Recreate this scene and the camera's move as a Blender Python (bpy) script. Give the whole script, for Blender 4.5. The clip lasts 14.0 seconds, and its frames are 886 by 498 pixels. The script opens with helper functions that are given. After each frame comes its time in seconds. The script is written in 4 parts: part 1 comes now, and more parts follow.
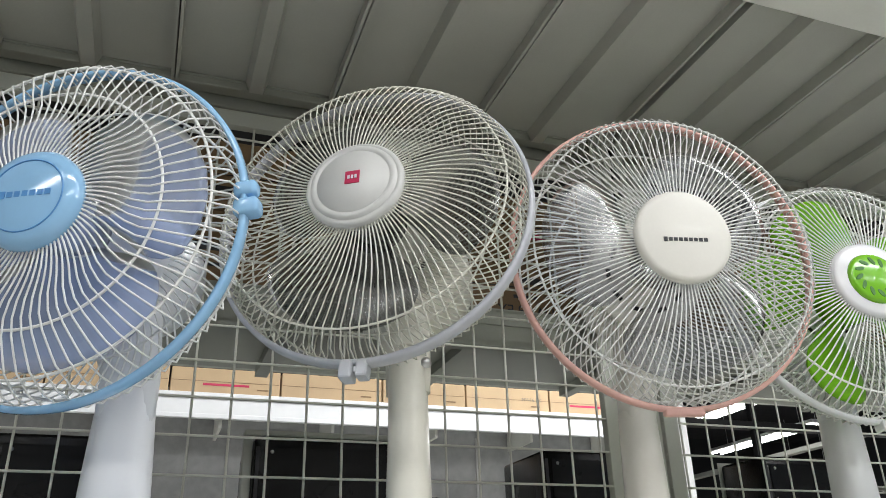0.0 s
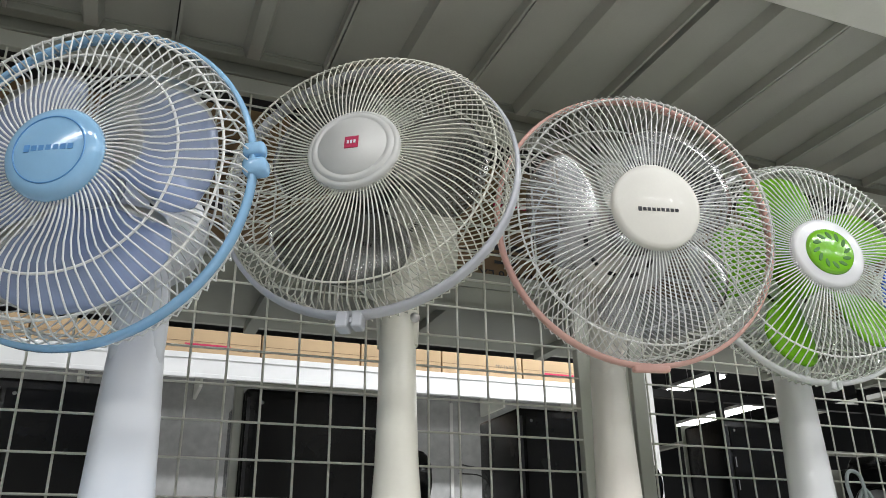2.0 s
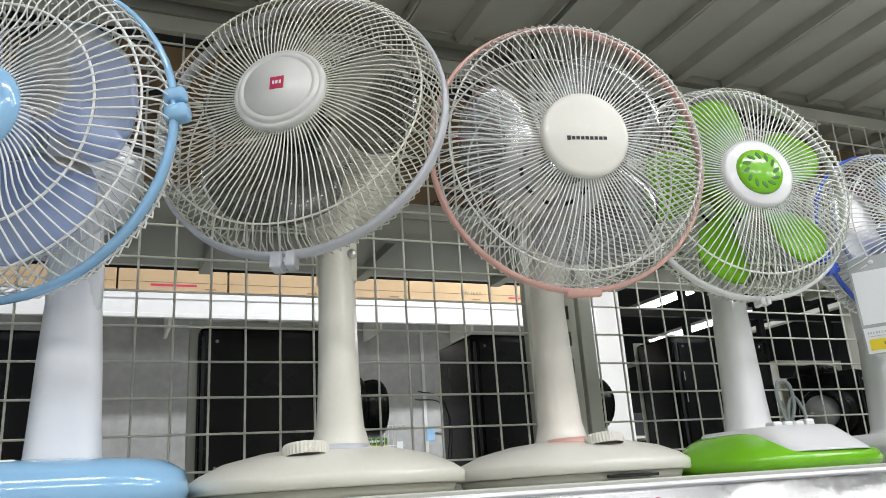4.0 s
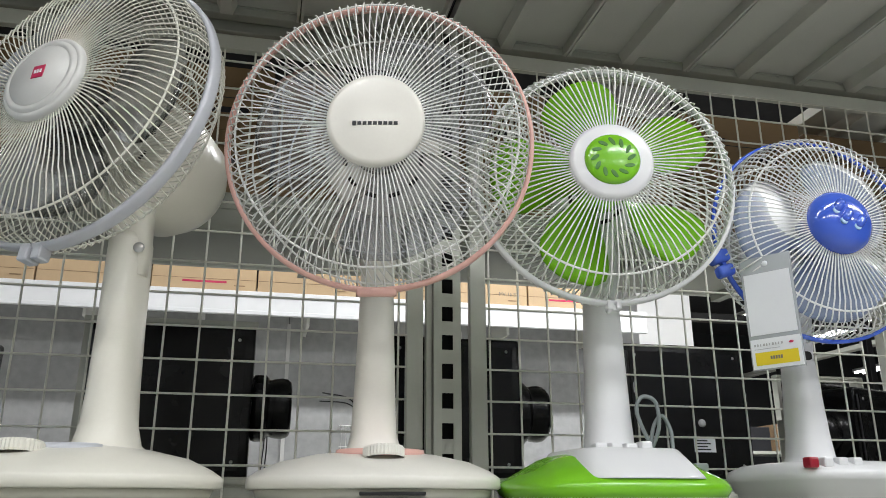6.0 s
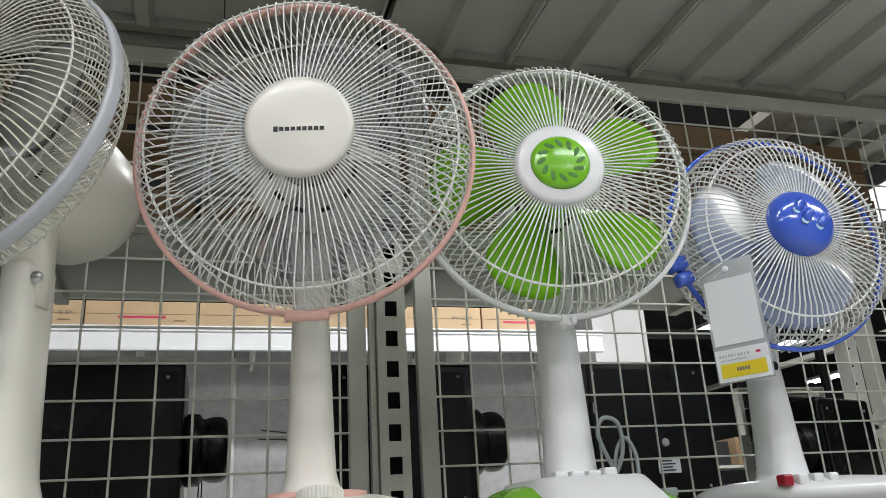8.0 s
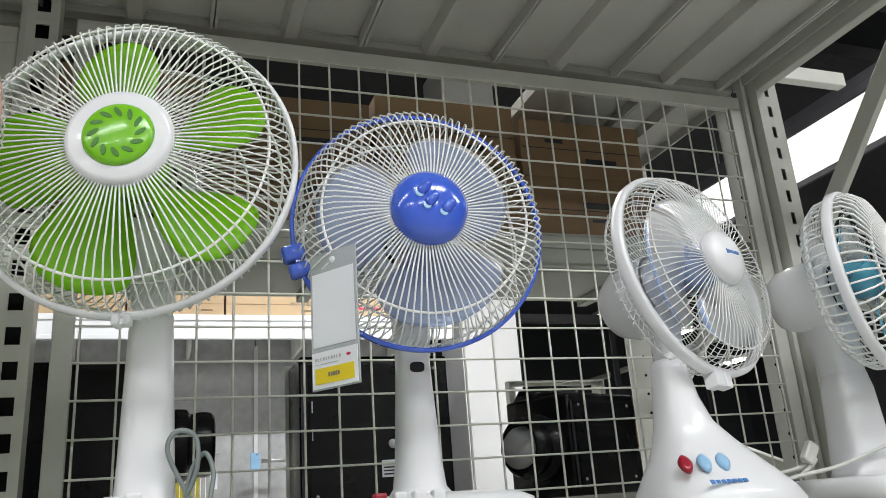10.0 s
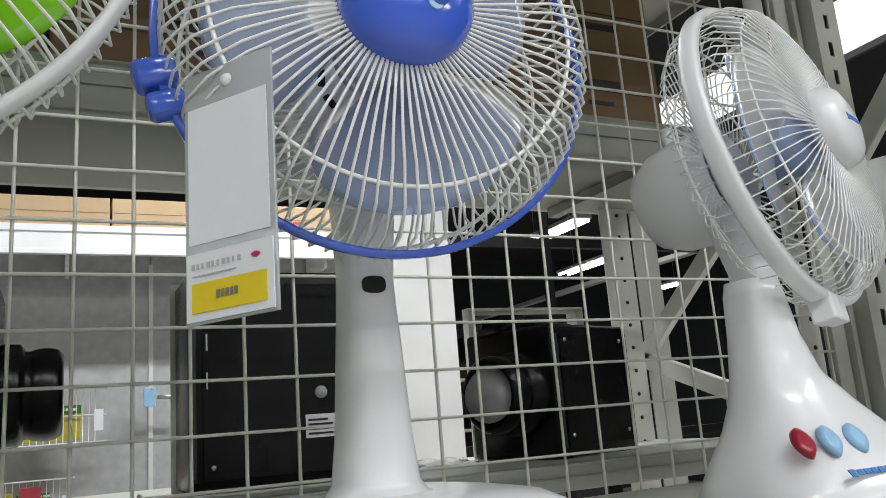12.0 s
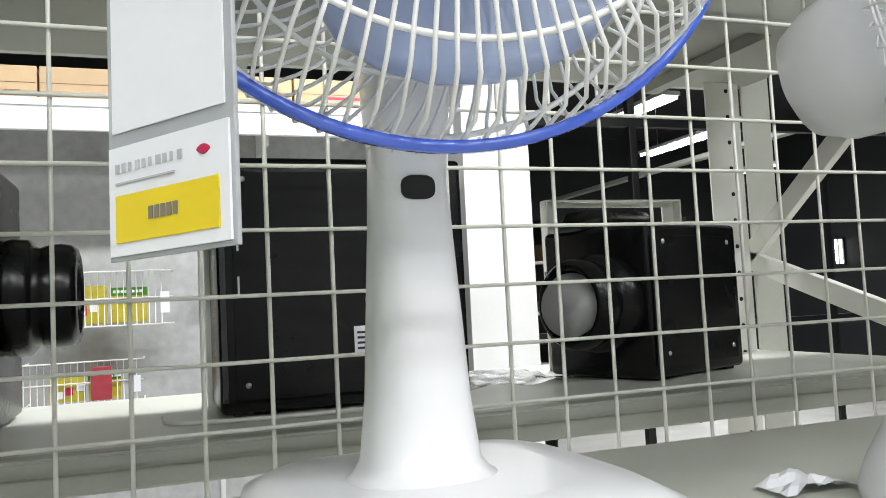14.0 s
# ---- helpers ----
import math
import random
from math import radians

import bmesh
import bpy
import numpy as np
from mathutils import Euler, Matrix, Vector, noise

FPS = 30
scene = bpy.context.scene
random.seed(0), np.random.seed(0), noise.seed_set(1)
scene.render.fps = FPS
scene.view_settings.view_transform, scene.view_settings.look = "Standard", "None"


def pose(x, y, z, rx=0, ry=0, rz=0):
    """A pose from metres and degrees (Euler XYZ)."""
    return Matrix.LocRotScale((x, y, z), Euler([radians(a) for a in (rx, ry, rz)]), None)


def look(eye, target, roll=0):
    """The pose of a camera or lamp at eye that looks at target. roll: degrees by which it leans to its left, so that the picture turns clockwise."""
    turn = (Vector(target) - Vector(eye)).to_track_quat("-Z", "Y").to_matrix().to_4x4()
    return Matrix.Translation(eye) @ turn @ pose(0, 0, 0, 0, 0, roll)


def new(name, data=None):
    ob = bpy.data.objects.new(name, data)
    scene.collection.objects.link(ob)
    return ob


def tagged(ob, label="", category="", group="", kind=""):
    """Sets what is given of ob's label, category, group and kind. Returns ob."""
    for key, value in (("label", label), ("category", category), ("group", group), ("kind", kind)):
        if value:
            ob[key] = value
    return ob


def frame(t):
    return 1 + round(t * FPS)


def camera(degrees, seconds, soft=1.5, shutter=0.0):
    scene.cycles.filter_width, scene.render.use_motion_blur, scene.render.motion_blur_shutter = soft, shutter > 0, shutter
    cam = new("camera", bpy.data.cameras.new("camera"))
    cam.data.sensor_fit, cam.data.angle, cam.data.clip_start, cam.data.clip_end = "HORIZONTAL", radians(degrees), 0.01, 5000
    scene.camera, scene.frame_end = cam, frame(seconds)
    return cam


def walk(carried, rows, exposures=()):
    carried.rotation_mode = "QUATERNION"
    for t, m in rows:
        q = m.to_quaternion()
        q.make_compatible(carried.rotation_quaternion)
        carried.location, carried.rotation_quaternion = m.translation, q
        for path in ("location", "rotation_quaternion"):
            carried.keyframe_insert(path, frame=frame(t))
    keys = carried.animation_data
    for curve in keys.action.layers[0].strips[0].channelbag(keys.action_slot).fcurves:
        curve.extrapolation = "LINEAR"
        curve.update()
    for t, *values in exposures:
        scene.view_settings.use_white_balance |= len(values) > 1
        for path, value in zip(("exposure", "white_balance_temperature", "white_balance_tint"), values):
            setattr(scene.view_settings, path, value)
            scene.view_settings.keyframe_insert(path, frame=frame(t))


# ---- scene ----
cam = camera(58.2, 14.0, soft=0.55)
PATH = [
    (0, (0.094, 0.329, 1.337), (0.722, 2.035, 2.168), -1.7),
    (0.5, (0.051, 0.284, 1.319), (0.779, 1.976, 2.098), -2.0),
    (1, (0.052, 0.264, 1.307), (0.774, 1.962, 2.079), -1.5),
    (1.5, (0.049, 0.267, 1.296), (0.752, 1.974, 2.064), -1.0),
    (2, (0.048, 0.271, 1.291), (0.743, 1.983, 2.056), -0.9),
    (2.5, (0.045, 0.254, 1.288), (0.738, 1.974, 2.037), -1.0),
    (3, (0.048, 0.232, 1.287), (0.742, 1.974, 1.984), -1.6),
    (3.5, (0.056, 0.224, 1.289), (0.754, 1.986, 1.93), -2.5),
    (4, (0.101, 0.223, 1.292), (0.866, 1.973, 1.883), -3.8),
    (4.2, (0.162, 0.223, 1.288), (0.968, 1.951, 1.891), -4.2),
    (6.3, (0.669, 0.137, 1.295), (1.076, 1.999, 1.902), 0.1),
    (6.5, (0.675, 0.136, 1.296), (1.091, 1.993, 1.911), 0.0),
    (7, (0.703, 0.139, 1.288), (1.123, 1.988, 1.927), -0.3),
    (7.5, (0.705, 0.161, 1.295), (1.142, 1.996, 1.96), -1.0),
    (8, (0.692, 0.244, 1.309), (1.23, 2.051, 1.976), -3.4),
    (8.5, (0.758, 0.288, 1.308), (1.407, 2.063, 1.961), -4.4),
    (9, (0.97, 0.241, 1.317), (1.628, 2.016, 1.964), -4.4),
    (9.2, (1.07, 0.221, 1.323), (1.706, 2.006, 1.964), -4.3),
    (11.3, (1.299, 0.457, 1.341), (2.101, 2.201, 1.902), -5.9),
    (11.5, (1.311, 0.552, 1.342), (2.139, 2.29, 1.885), -6.1),
    (12, (1.349, 0.714, 1.415), (2.207, 2.47, 1.839), -4.5),
    (12.5, (1.391, 0.817, 1.498), (2.223, 2.607, 1.821), -3.0),
    (13, (1.449, 0.862, 1.497), (2.258, 2.669, 1.787), -3.1),
    (13.5, (1.458, 0.898, 1.489), (2.191, 2.744, 1.716), -3.0),
    (14, (1.445, 0.907, 1.468), (2.128, 2.782, 1.603), -2.9),
]
walk(cam, [(t, look(eye, target, roll)) for t, eye, target, roll in PATH],
     exposures=((0, -0.90), (0.7, -1.02), (3.2, -1.02), (4.2, -0.86), (6.3, -1.06), (7.5, -1.22), (9.2, -1.0), (11.3, -1.06), (12.1, -1.18), (13.2, -0.86), (14, -0.46)))


# ---------------------------------------------------------------- light
world = bpy.data.worlds.new("hall_air")
world.use_nodes = True
world.node_tree.nodes["Background"].inputs[0].default_value = (0.9, 0.95, 1.0, 1)
world.node_tree.nodes["Background"].inputs[1].default_value = 0.05
scene.world = world


def tube_lamp(x, y, z, length, power, along="x", width=0.12):
    data = bpy.data.lights.new("ceiling_tube_light", "AREA")
    data.shape, data.size, data.size_y = "RECTANGLE", length, width
    data.energy, data.color = power, (0.975, 0.99, 1.0)
    ob = new("ceiling_tube_light", data)
    ob.matrix_world = pose(x, y, z, 0, 0, 0 if along == "x" else 90)
    return ob


# rows of tubes over the aisle in front of the rack, and over the aisle behind it
for lx, near, away in ((-2.2, 26, 30), (-0.2, 42, 42), (1.8, 57, 54), (3.8, 74, 66)):
    tube_lamp(lx, -0.35, 3.35, 1.5, near)
    tube_lamp(lx, -2.2, 3.35, 1.5, away)
for lx, power in ((-1.6, 29), (0.6, 39), (2.6, 140)):
    tube_lamp(lx, 2.85, 3.3, 1.5, power)
for lx, ly in ((6.07, 7.65), (7.67, 8.6)):
    tube_lamp(lx, ly, 3.26, 1.5, 150, "y")


# ---------------------------------------------------------------- materials
def mat(name, color, rough=0.5, metal=0.0, var=0.06, scale=18.0, bump=0.02, fine=220.0, coat=0.0, dirt=None, rnd=0.0, spec=0.5):
    m = bpy.data.materials.new(name)
    m.use_nodes = True
    nt = m.node_tree
    b = nt.nodes["Principled BSDF"]
    b.inputs["Roughness"].default_value = rough
    b.inputs["Metallic"].default_value = metal
    b.inputs["Coat Weight"].default_value = coat
    b.inputs["Coat Roughness"].default_value = 0.08
    b.inputs["Specular IOR Level"].default_value = spec
    tc = nt.nodes.new("ShaderNodeTexCoord")
    n1 = nt.nodes.new("ShaderNodeTexNoise")
    n1.inputs["Scale"].default_value, n1.inputs["Detail"].default_value = scale, 4
    n2 = nt.nodes.new("ShaderNodeTexNoise")
    n2.inputs["Scale"].default_value, n2.inputs["Detail"].default_value = fine, 3
    nt.links.new(tc.outputs["Object"], n1.inputs["Vector"])
    nt.links.new(tc.outputs["Object"], n2.inputs["Vector"])
    ramp = nt.nodes.new("ShaderNodeMapRange")
    ramp.inputs["From Min"].default_value, ramp.inputs["From Max"].default_value = 0.3, 0.7
    nt.links.new(n1.outputs["Fac"], ramp.inputs["Value"])
    mix = nt.nodes.new("ShaderNodeMix")
    mix.data_type = "RGBA"
    lo = dirt or tuple(c * (1 - 2 * var) for c in color)
    mix.inputs["A"].default_value = (*lo, 1)
    mix.inputs["B"].default_value = (*color, 1)
    nt.links.new(ramp.outputs["Result"], mix.inputs["Factor"])
    mix2 = nt.nodes.new("ShaderNodeMix")
    mix2.data_type, mix2.blend_type = "RGBA", "MULTIPLY"
    mix2.inputs["Factor"].default_value = 1.0
    r2 = nt.nodes.new("ShaderNodeMapRange")
    r2.inputs["To Min"].default_value, r2.inputs["To Max"].default_value = 1 - var, 1 + 0.5 * var
    nt.links.new(n2.outputs["Fac"], r2.inputs["Value"])
    nt.links.new(mix.outputs["Result"], mix2.inputs["A"])
    nt.links.new(r2.outputs["Result"], mix2.inputs["B"])
    out = mix2.outputs["Result"]
    if rnd:
        oi = nt.nodes.new("ShaderNodeObjectInfo")
        r3 = nt.nodes.new("ShaderNodeMapRange")
        r3.inputs["To Min"].default_value, r3.inputs["To Max"].default_value = 1 - rnd, 1 + rnd
        nt.links.new(oi.outputs["Random"], r3.inputs["Value"])
        mix3 = nt.nodes.new("ShaderNodeMix")
        mix3.data_type, mix3.blend_type = "RGBA", "MULTIPLY"
        mix3.inputs["Factor"].default_value = 1.0
        nt.links.new(out, mix3.inputs["A"])
        nt.links.new(r3.outputs["Result"], mix3.inputs["B"])
        out = mix3.outputs["Result"]
    nt.links.new(out, b.inputs["Base Color"])
    rr = nt.nodes.new("ShaderNodeMapRange")
    rr.inputs["To Min"].default_value, rr.inputs["To Max"].default_value = max(0.02, rough * 0.8), min(1, rough * 1.2)
    nt.links.new(n1.outputs["Fac"], rr.inputs["Value"])
    nt.links.new(rr.outputs["Result"], b.inputs["Roughness"])
    if bump:
        bn = nt.nodes.new("ShaderNodeBump")
        bn.inputs["Strength"].default_value, bn.inputs["Distance"].default_value = bump, 0.002
        nt.links.new(n2.outputs["Fac"], bn.inputs["Height"])
        nt.links.new(bn.outputs["Normal"], b.inputs["Normal"])
    return m


def clear(name, color, solid=0.5, rough=0.12):
    """See-through moulded plastic: part of the light passes, the rest meets a glossy tinted surface."""
    m = mat(name, color, rough, var=0.03, bump=0.0)
    nt = m.node_tree
    b, out = nt.nodes["Principled BSDF"], nt.nodes["Material Output"]
    tr = nt.nodes.new("ShaderNodeBsdfTransparent")
    tr.inputs[0].default_value = (*[0.35 + 0.65 * min(1, c * 1.25) for c in color], 1)
    fr = nt.nodes.new("ShaderNodeFresnel")
    fr.inputs["IOR"].default_value = 1.33
    gl = nt.nodes.new("ShaderNodeBsdfGlossy")
    gl.inputs["Roughness"].default_value = rough
    mx = nt.nodes.new("ShaderNodeMixShader")
    mx.inputs[0].default_value = solid
    mg = nt.nodes.new("ShaderNodeMixShader")
    nt.links.new(tr.outputs[0], mx.inputs[1])
    nt.links.new(b.outputs[0], mx.inputs[2])
    nt.links.new(fr.outputs[0], mg.inputs[0])
    nt.links.new(mx.outputs[0], mg.inputs[1])
    nt.links.new(gl.outputs[0], mg.inputs[2])
    nt.links.new(mg.outputs[0], out.inputs[0])
    return m


def glow(name, color, strength):
    m = bpy.data.materials.new(name)
    m.use_nodes = True
    b = m.node_tree.nodes["Principled BSDF"]
    b.inputs["Base Color"].default_value = (*color, 1)
    b.inputs["Emission Color"].default_value = (*color, 1)
    b.inputs["Emission Strength"].default_value = strength
    return m


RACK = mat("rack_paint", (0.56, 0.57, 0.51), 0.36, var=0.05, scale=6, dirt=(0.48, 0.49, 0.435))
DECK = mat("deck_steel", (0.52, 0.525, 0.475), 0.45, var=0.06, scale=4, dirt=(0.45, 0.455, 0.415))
# rack paint darkened in colour for the shade under the upper decks
RACK_SHADE = mat("shaded_rack_paint", (0.37, 0.38, 0.325), 0.42, var=0.06, scale=5, dirt=(0.31, 0.32, 0.28))
RACKW = mat("rack_white_paint", (0.80, 0.80, 0.74), 0.4, var=0.04, scale=8)
WIREG = mat("grid_wire_coat", (0.78, 0.78, 0.70), 0.38, var=0.05, scale=30)
# near-black stand-in for the shade inside slots, holes and openings
HOLE = mat("opening_shade", (0.012, 0.012, 0.012), 0.8)
WHITE = mat("white_plastic", (0.78, 0.785, 0.80), 0.3, var=0.008, scale=3, bump=0.0, coat=0.35)
WHITEM = mat("satin_white_plastic", (0.80, 0.81, 0.845), 0.42, var=0.008, scale=3, bump=0.0, coat=0.05)
CREAM = mat("cream_plastic", (0.81, 0.79, 0.705), 0.32, var=0.03, scale=9, coat=0.2)
CREAM2 = mat("ivory_plastic", (0.82, 0.80, 0.735), 0.32, var=0.03, scale=9, coat=0.2)
GREYP = mat("grey_plastic", (0.54, 0.555, 0.60), 0.3, var=0.03, coat=0.2)
GREYW = mat("light_grey_cover", (0.66, 0.66, 0.64), 0.35, var=0.03)
SKY = mat("sky_blue_plastic", (0.32, 0.58, 0.86), 0.13, var=0.03, coat=0.5)
SKYD = mat("deep_sky_blue_print", (0.09, 0.30, 0.66), 0.35)
PINK = mat("pink_plastic", (0.78, 0.46, 0.40), 0.3, var=0.03)
GREEN = mat("lime_green_plastic", (0.20, 0.56, 0.015), 0.24, var=0.04, coat=0.3)
GREEND = mat("deep_green_slot", (0.05, 0.2, 0.01), 0.5)
BLUE = mat("royal_blue_plastic", (0.055, 0.13, 0.66), 0.14, var=0.03, coat=0.6)
RED = mat("red_button_plastic", (0.34, 0.012, 0.03), 0.3)
LBLUE = mat("pale_blue_button", (0.33, 0.57, 0.82), 0.3)
CRIMSON = mat("crimson_print", (0.55, 0.02, 0.09), 0.4)
INK = mat("dark_ink", (0.02, 0.02, 0.025), 0.5)
PRINT = mat("faint_grey_print", (0.22, 0.20, 0.16), 0.6)
BLUEINK = mat("blue_ink", (0.06, 0.22, 0.55), 0.4)
WIREW = mat("white_wire_coat", (0.84, 0.84, 0.82), 0.3, var=0.03)
WIREC = mat("cream_wire_coat", (0.74, 0.73, 0.65), 0.3, var=0.03)
STEEL = mat("bright_steel", (0.6, 0.6, 0.6), 0.3, 1.0)
DARKP = mat("black_plastic", (0.012, 0.012, 0.013), 0.35)
B_SKY = clear("sky_blade", (0.50, 0.59, 0.80), 0.36, 0.28)
B_CLEAR = clear("clear_blade", (0.58, 0.59, 0.62), 0.04, 0.24)
B_SMOKE = clear("smoke_blade", (0.30, 0.31, 0.30), 0.06, 0.2)
B_GREEN = mat("green_blade", (0.17, 0.47, 0.006), 0.34, var=0.04, scale=12, bump=0.0, spec=0.3)
B_BLUE = clear("pale_blue_blade", (0.44, 0.52, 0.70), 0.36, 0.40)
B_PALE = clear("light_blue_blade", (0.44, 0.57, 0.85), 0.60, 0.42)
B_CYAN = clear("cyan_blade", (0.16, 0.60, 0.80), 0.7)
CARD = mat("cardboard", (0.24, 0.155, 0.083), 0.8, var=0.06, scale=7, rnd=0.12, bump=0.05)
CARDL = mat("light_cardboard", (0.50, 0.36, 0.215), 0.8, var=0.05, scale=7, rnd=0.1, bump=0.05)
HOODB = mat("black_enamel", (0.006, 0.006, 0.0065), 0.26, var=0.05, spec=0.3)
HOODG = mat("dark_satin_steel", (0.05, 0.05, 0.055), 0.3, 0.4)
DISC = mat("grey_flap", (0.42, 0.42, 0.42), 0.38, 0.25)
PACKY = mat("olive_yellow_print", (0.58, 0.50, 0.05), 0.4, var=0.12, scale=40)
PACKR = mat("dull_red_print", (0.42, 0.05, 0.07), 0.4, var=0.1, scale=40)
PANEL = mat("grey_backboard", (0.45, 0.455, 0.455), 0.75, var=0.11, scale=26, fine=420, bump=0.12)
FASCIA = mat("white_fascia", (0.82, 0.83, 0.84), 0.4, var=0.02)
PILLAR = mat("white_column_paint", (0.85, 0.85, 0.84), 0.6, var=0.03, scale=3)
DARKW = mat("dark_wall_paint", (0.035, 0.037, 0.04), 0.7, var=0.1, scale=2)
ROOF = mat("dark_roof", (0.03, 0.03, 0.032), 0.8)
FLOOR = mat("pale_floor_tile", (0.66, 0.65, 0.62), 0.25, var=0.05, scale=3)
WALLP = mat("plain_wall_paint", (0.50, 0.50, 0.48), 0.8, var=0.03, scale=2)
YELLOW = mat("yellow_print", (0.80, 0.62, 0.02), 0.45, var=0.02)
PAPER = mat("white_paper", (0.80, 0.815, 0.85), 0.5, var=0.015)
COVER = clear("clear_cover", (0.8, 0.8, 0.8), 0.06, 0.1)
SLEEVE = clear("clear_sleeve", (0.66, 0.69, 0.71), 0.62, 0.16)
FILM = clear("thin_clear_film", (0.80, 0.81, 0.82), 0.10, 0.25)
FAINT = mat("worn_grey_print", (0.50, 0.50, 0.51), 0.6)
CABLE = mat("grey_cable", (0.22, 0.25, 0.25), 0.45)
CABLEW = mat("white_cable", (0.66, 0.66, 0.62), 0.45)
TUBE = glow("tube_glow", (1.0, 0.99, 0.96), 14.0)
LIGHTBOX = glow("lit_sign_face", (1.0, 1.0, 0.98), 2.4)


# ---------------------------------------------------------------- mesh helpers
def thing(name, x, y, z, label, category, group="", kind=""):
    ob = new(name)
    ob.empty_display_size = 0.05
    ob.location = (x, y, z)
    return tagged(ob, label, category, group, kind)


def part(name, bm, material, parent, label=""):
    me = bpy.data.meshes.new(name)
    bm.to_mesh(me)
    bm.free()
    me.materials.append(material)
    ob = new(name, me)
    if parent is not None:
        ob.parent = parent
    if label:
        ob["label"] = label
    return ob


def raw(verts, faces, smooth=True):
    bm = bmesh.new()
    vs = [bm.verts.new(v) for v in verts]
    for f in faces:
        bm.faces.new([vs[i] for i in f])
    for f in bm.faces:
        f.smooth = smooth
    return bm


def bx(x0, x1, y0, y1, z0, z1, bev=0.0, m=None, seg=2):
    bm = bmesh.new()
    bmesh.ops.create_cube(bm, size=1, matrix=Matrix.LocRotScale(((x0 + x1) / 2, (y0 + y1) / 2, (z0 + z1) / 2), None, (x1 - x0, y1 - y0, z1 - z0)))
    if bev:
        bmesh.ops.bevel(bm, geom=bm.edges[:], offset=bev, segments=seg, affect="EDGES", profile=0.5)
        for f in bm.faces:
            f.smooth = seg > 2
    if m is not None:
        bmesh.ops.transform(bm, matrix=m, verts=bm.verts[:])
    return bm


def join(*bms):
    out = bmesh.new()
    for b in bms:
        me = bpy.data.meshes.new("t")
        b.to_mesh(me)
        b.free()
        out.from_mesh(me)
        bpy.data.meshes.remove(me)
    return out


def lathe(profile, m=None, seg=48):
    """Turns (r, z) pairs round the local z axis."""
    verts, faces = [], []
    for r, z in profile:
        for k in range(seg):
            a = 2 * math.pi * k / seg
            verts.append((r * math.cos(a), r * math.sin(a), z))
    for i in range(len(profile) - 1):
        for k in range(seg):
            a, b = i * seg + k, i * seg + (k + 1) % seg
            faces.append((a, b, b + seg, a + seg))
    bm = raw(verts, faces)
    bmesh.ops.remove_doubles(bm, verts=bm.verts[:], dist=1e-5)
    bmesh.ops.recalc_face_normals(bm, faces=bm.faces[:])
    if m is not None:
        bmesh.ops.transform(bm, matrix=m, verts=bm.verts[:])
    return bm


def loft(sections, seg=48, m=None, cap=True):
    """Sections (z, rx, ry, power, cx, cy): rounded outlines stacked along z."""
    verts, faces = [], []
    for z, rx, ry, e, cx, cy in sections:
        for k in range(seg):
            a = 2 * math.pi * (k + 0.5) / seg
            c, s = math.cos(a), math.sin(a)
            verts.append((cx + rx * math.copysign(abs(c) ** (2 / e), c), cy + ry * math.copysign(abs(s) ** (2 / e), s), z))
    n = len(sections)
    for i in range(n - 1):
        for k in range(seg):
            a, b = i * seg + k, i * seg + (k + 1) % seg
            faces.append((a, b, b + seg, a + seg))
    if cap:
        faces.append(tuple(range(seg - 1, -1, -1)))
        faces.append(tuple((n - 1) * seg + k for k in range(seg)))
    bm = raw(verts, faces)
    if cap:
        for f in bm.faces:
            if len(f.verts) > 4:
                f.smooth = False
    if m is not None:
        bmesh.ops.transform(bm, matrix=m, verts=bm.verts[:])
    return bm


def tubes(lines, r, sides=5, m=None, closed=False):
    """Round wires along polylines."""
    verts, faces = [], []
    for pts in lines:
        p = np.asarray(pts, float)
        n = len(p)
        t = np.roll(p, -1, 0) - np.roll(p, 1, 0) if closed else np.gradient(p, axis=0)
        t /= np.linalg.norm(t, axis=1)[:, None] + 1e-12
        ref = np.array([0.0, 0.0, 1.0]) if abs(t[:, 2]).max() < 0.95 else np.array([0.31, 0.95, 0.05])
        u = np.cross(t, ref)
        u /= np.linalg.norm(u, axis=1)[:, None] + 1e-9
        w = np.cross(t, u)
        base = len(verts)
        for i in range(n):
            for k in range(sides):
                a = 2 * math.pi * k / sides
                verts.append(tuple(p[i] + r * (math.cos(a) * u[i] + math.sin(a) * w[i])))
        for i in range(n if closed else n - 1):
            j = (i + 1) % n
            for k in range(sides):
                k2 = (k + 1) % sides
                faces.append((base + i * sides + k, base + i * sides + k2, base + j * sides + k2, base + j * sides + k))
        if not closed:
            faces.append(tuple(base + k for k in range(sides)))
            faces.append(tuple(base + (n - 1) * sides + k for k in range(sides - 1, -1, -1)))
    me = bpy.data.meshes.new("t")
    me.from_pydata(verts, [], faces)
    bm = bmesh.new()
    bm.from_mesh(me)
    bpy.data.meshes.remove(me)
    for f in bm.faces:
        f.smooth = True
    if m is not None:
        bmesh.ops.transform(bm, matrix=m, verts=bm.verts[:])
    return bm


def smooth_line(pts, n=40):
    """A soft curve through a few points."""
    p = np.asarray(pts, float)
    out = []
    q = np.vstack([2 * p[0] - p[1], p, 2 * p[-1] - p[-2]])
    per = max(2, n // (len(p) - 1))
    for i in range(1, len(q) - 2):
        for k in range(per):
            s = k / per
            a, b, c, d = q[i - 1], q[i], q[i + 1], q[i + 2]
            out.append(0.5 * (2 * b + (c - a) * s + (2 * a - 5 * b + 4 * c - d) * s * s + (3 * b - a - 3 * c + d) * s ** 3))
    out.append(p[-1])
    return out


# ---------------------------------------------------------------- hall
SHELF = 1.297      # top of the fans' shelf
GRID_Y = 1.70      # plane of the wire panels
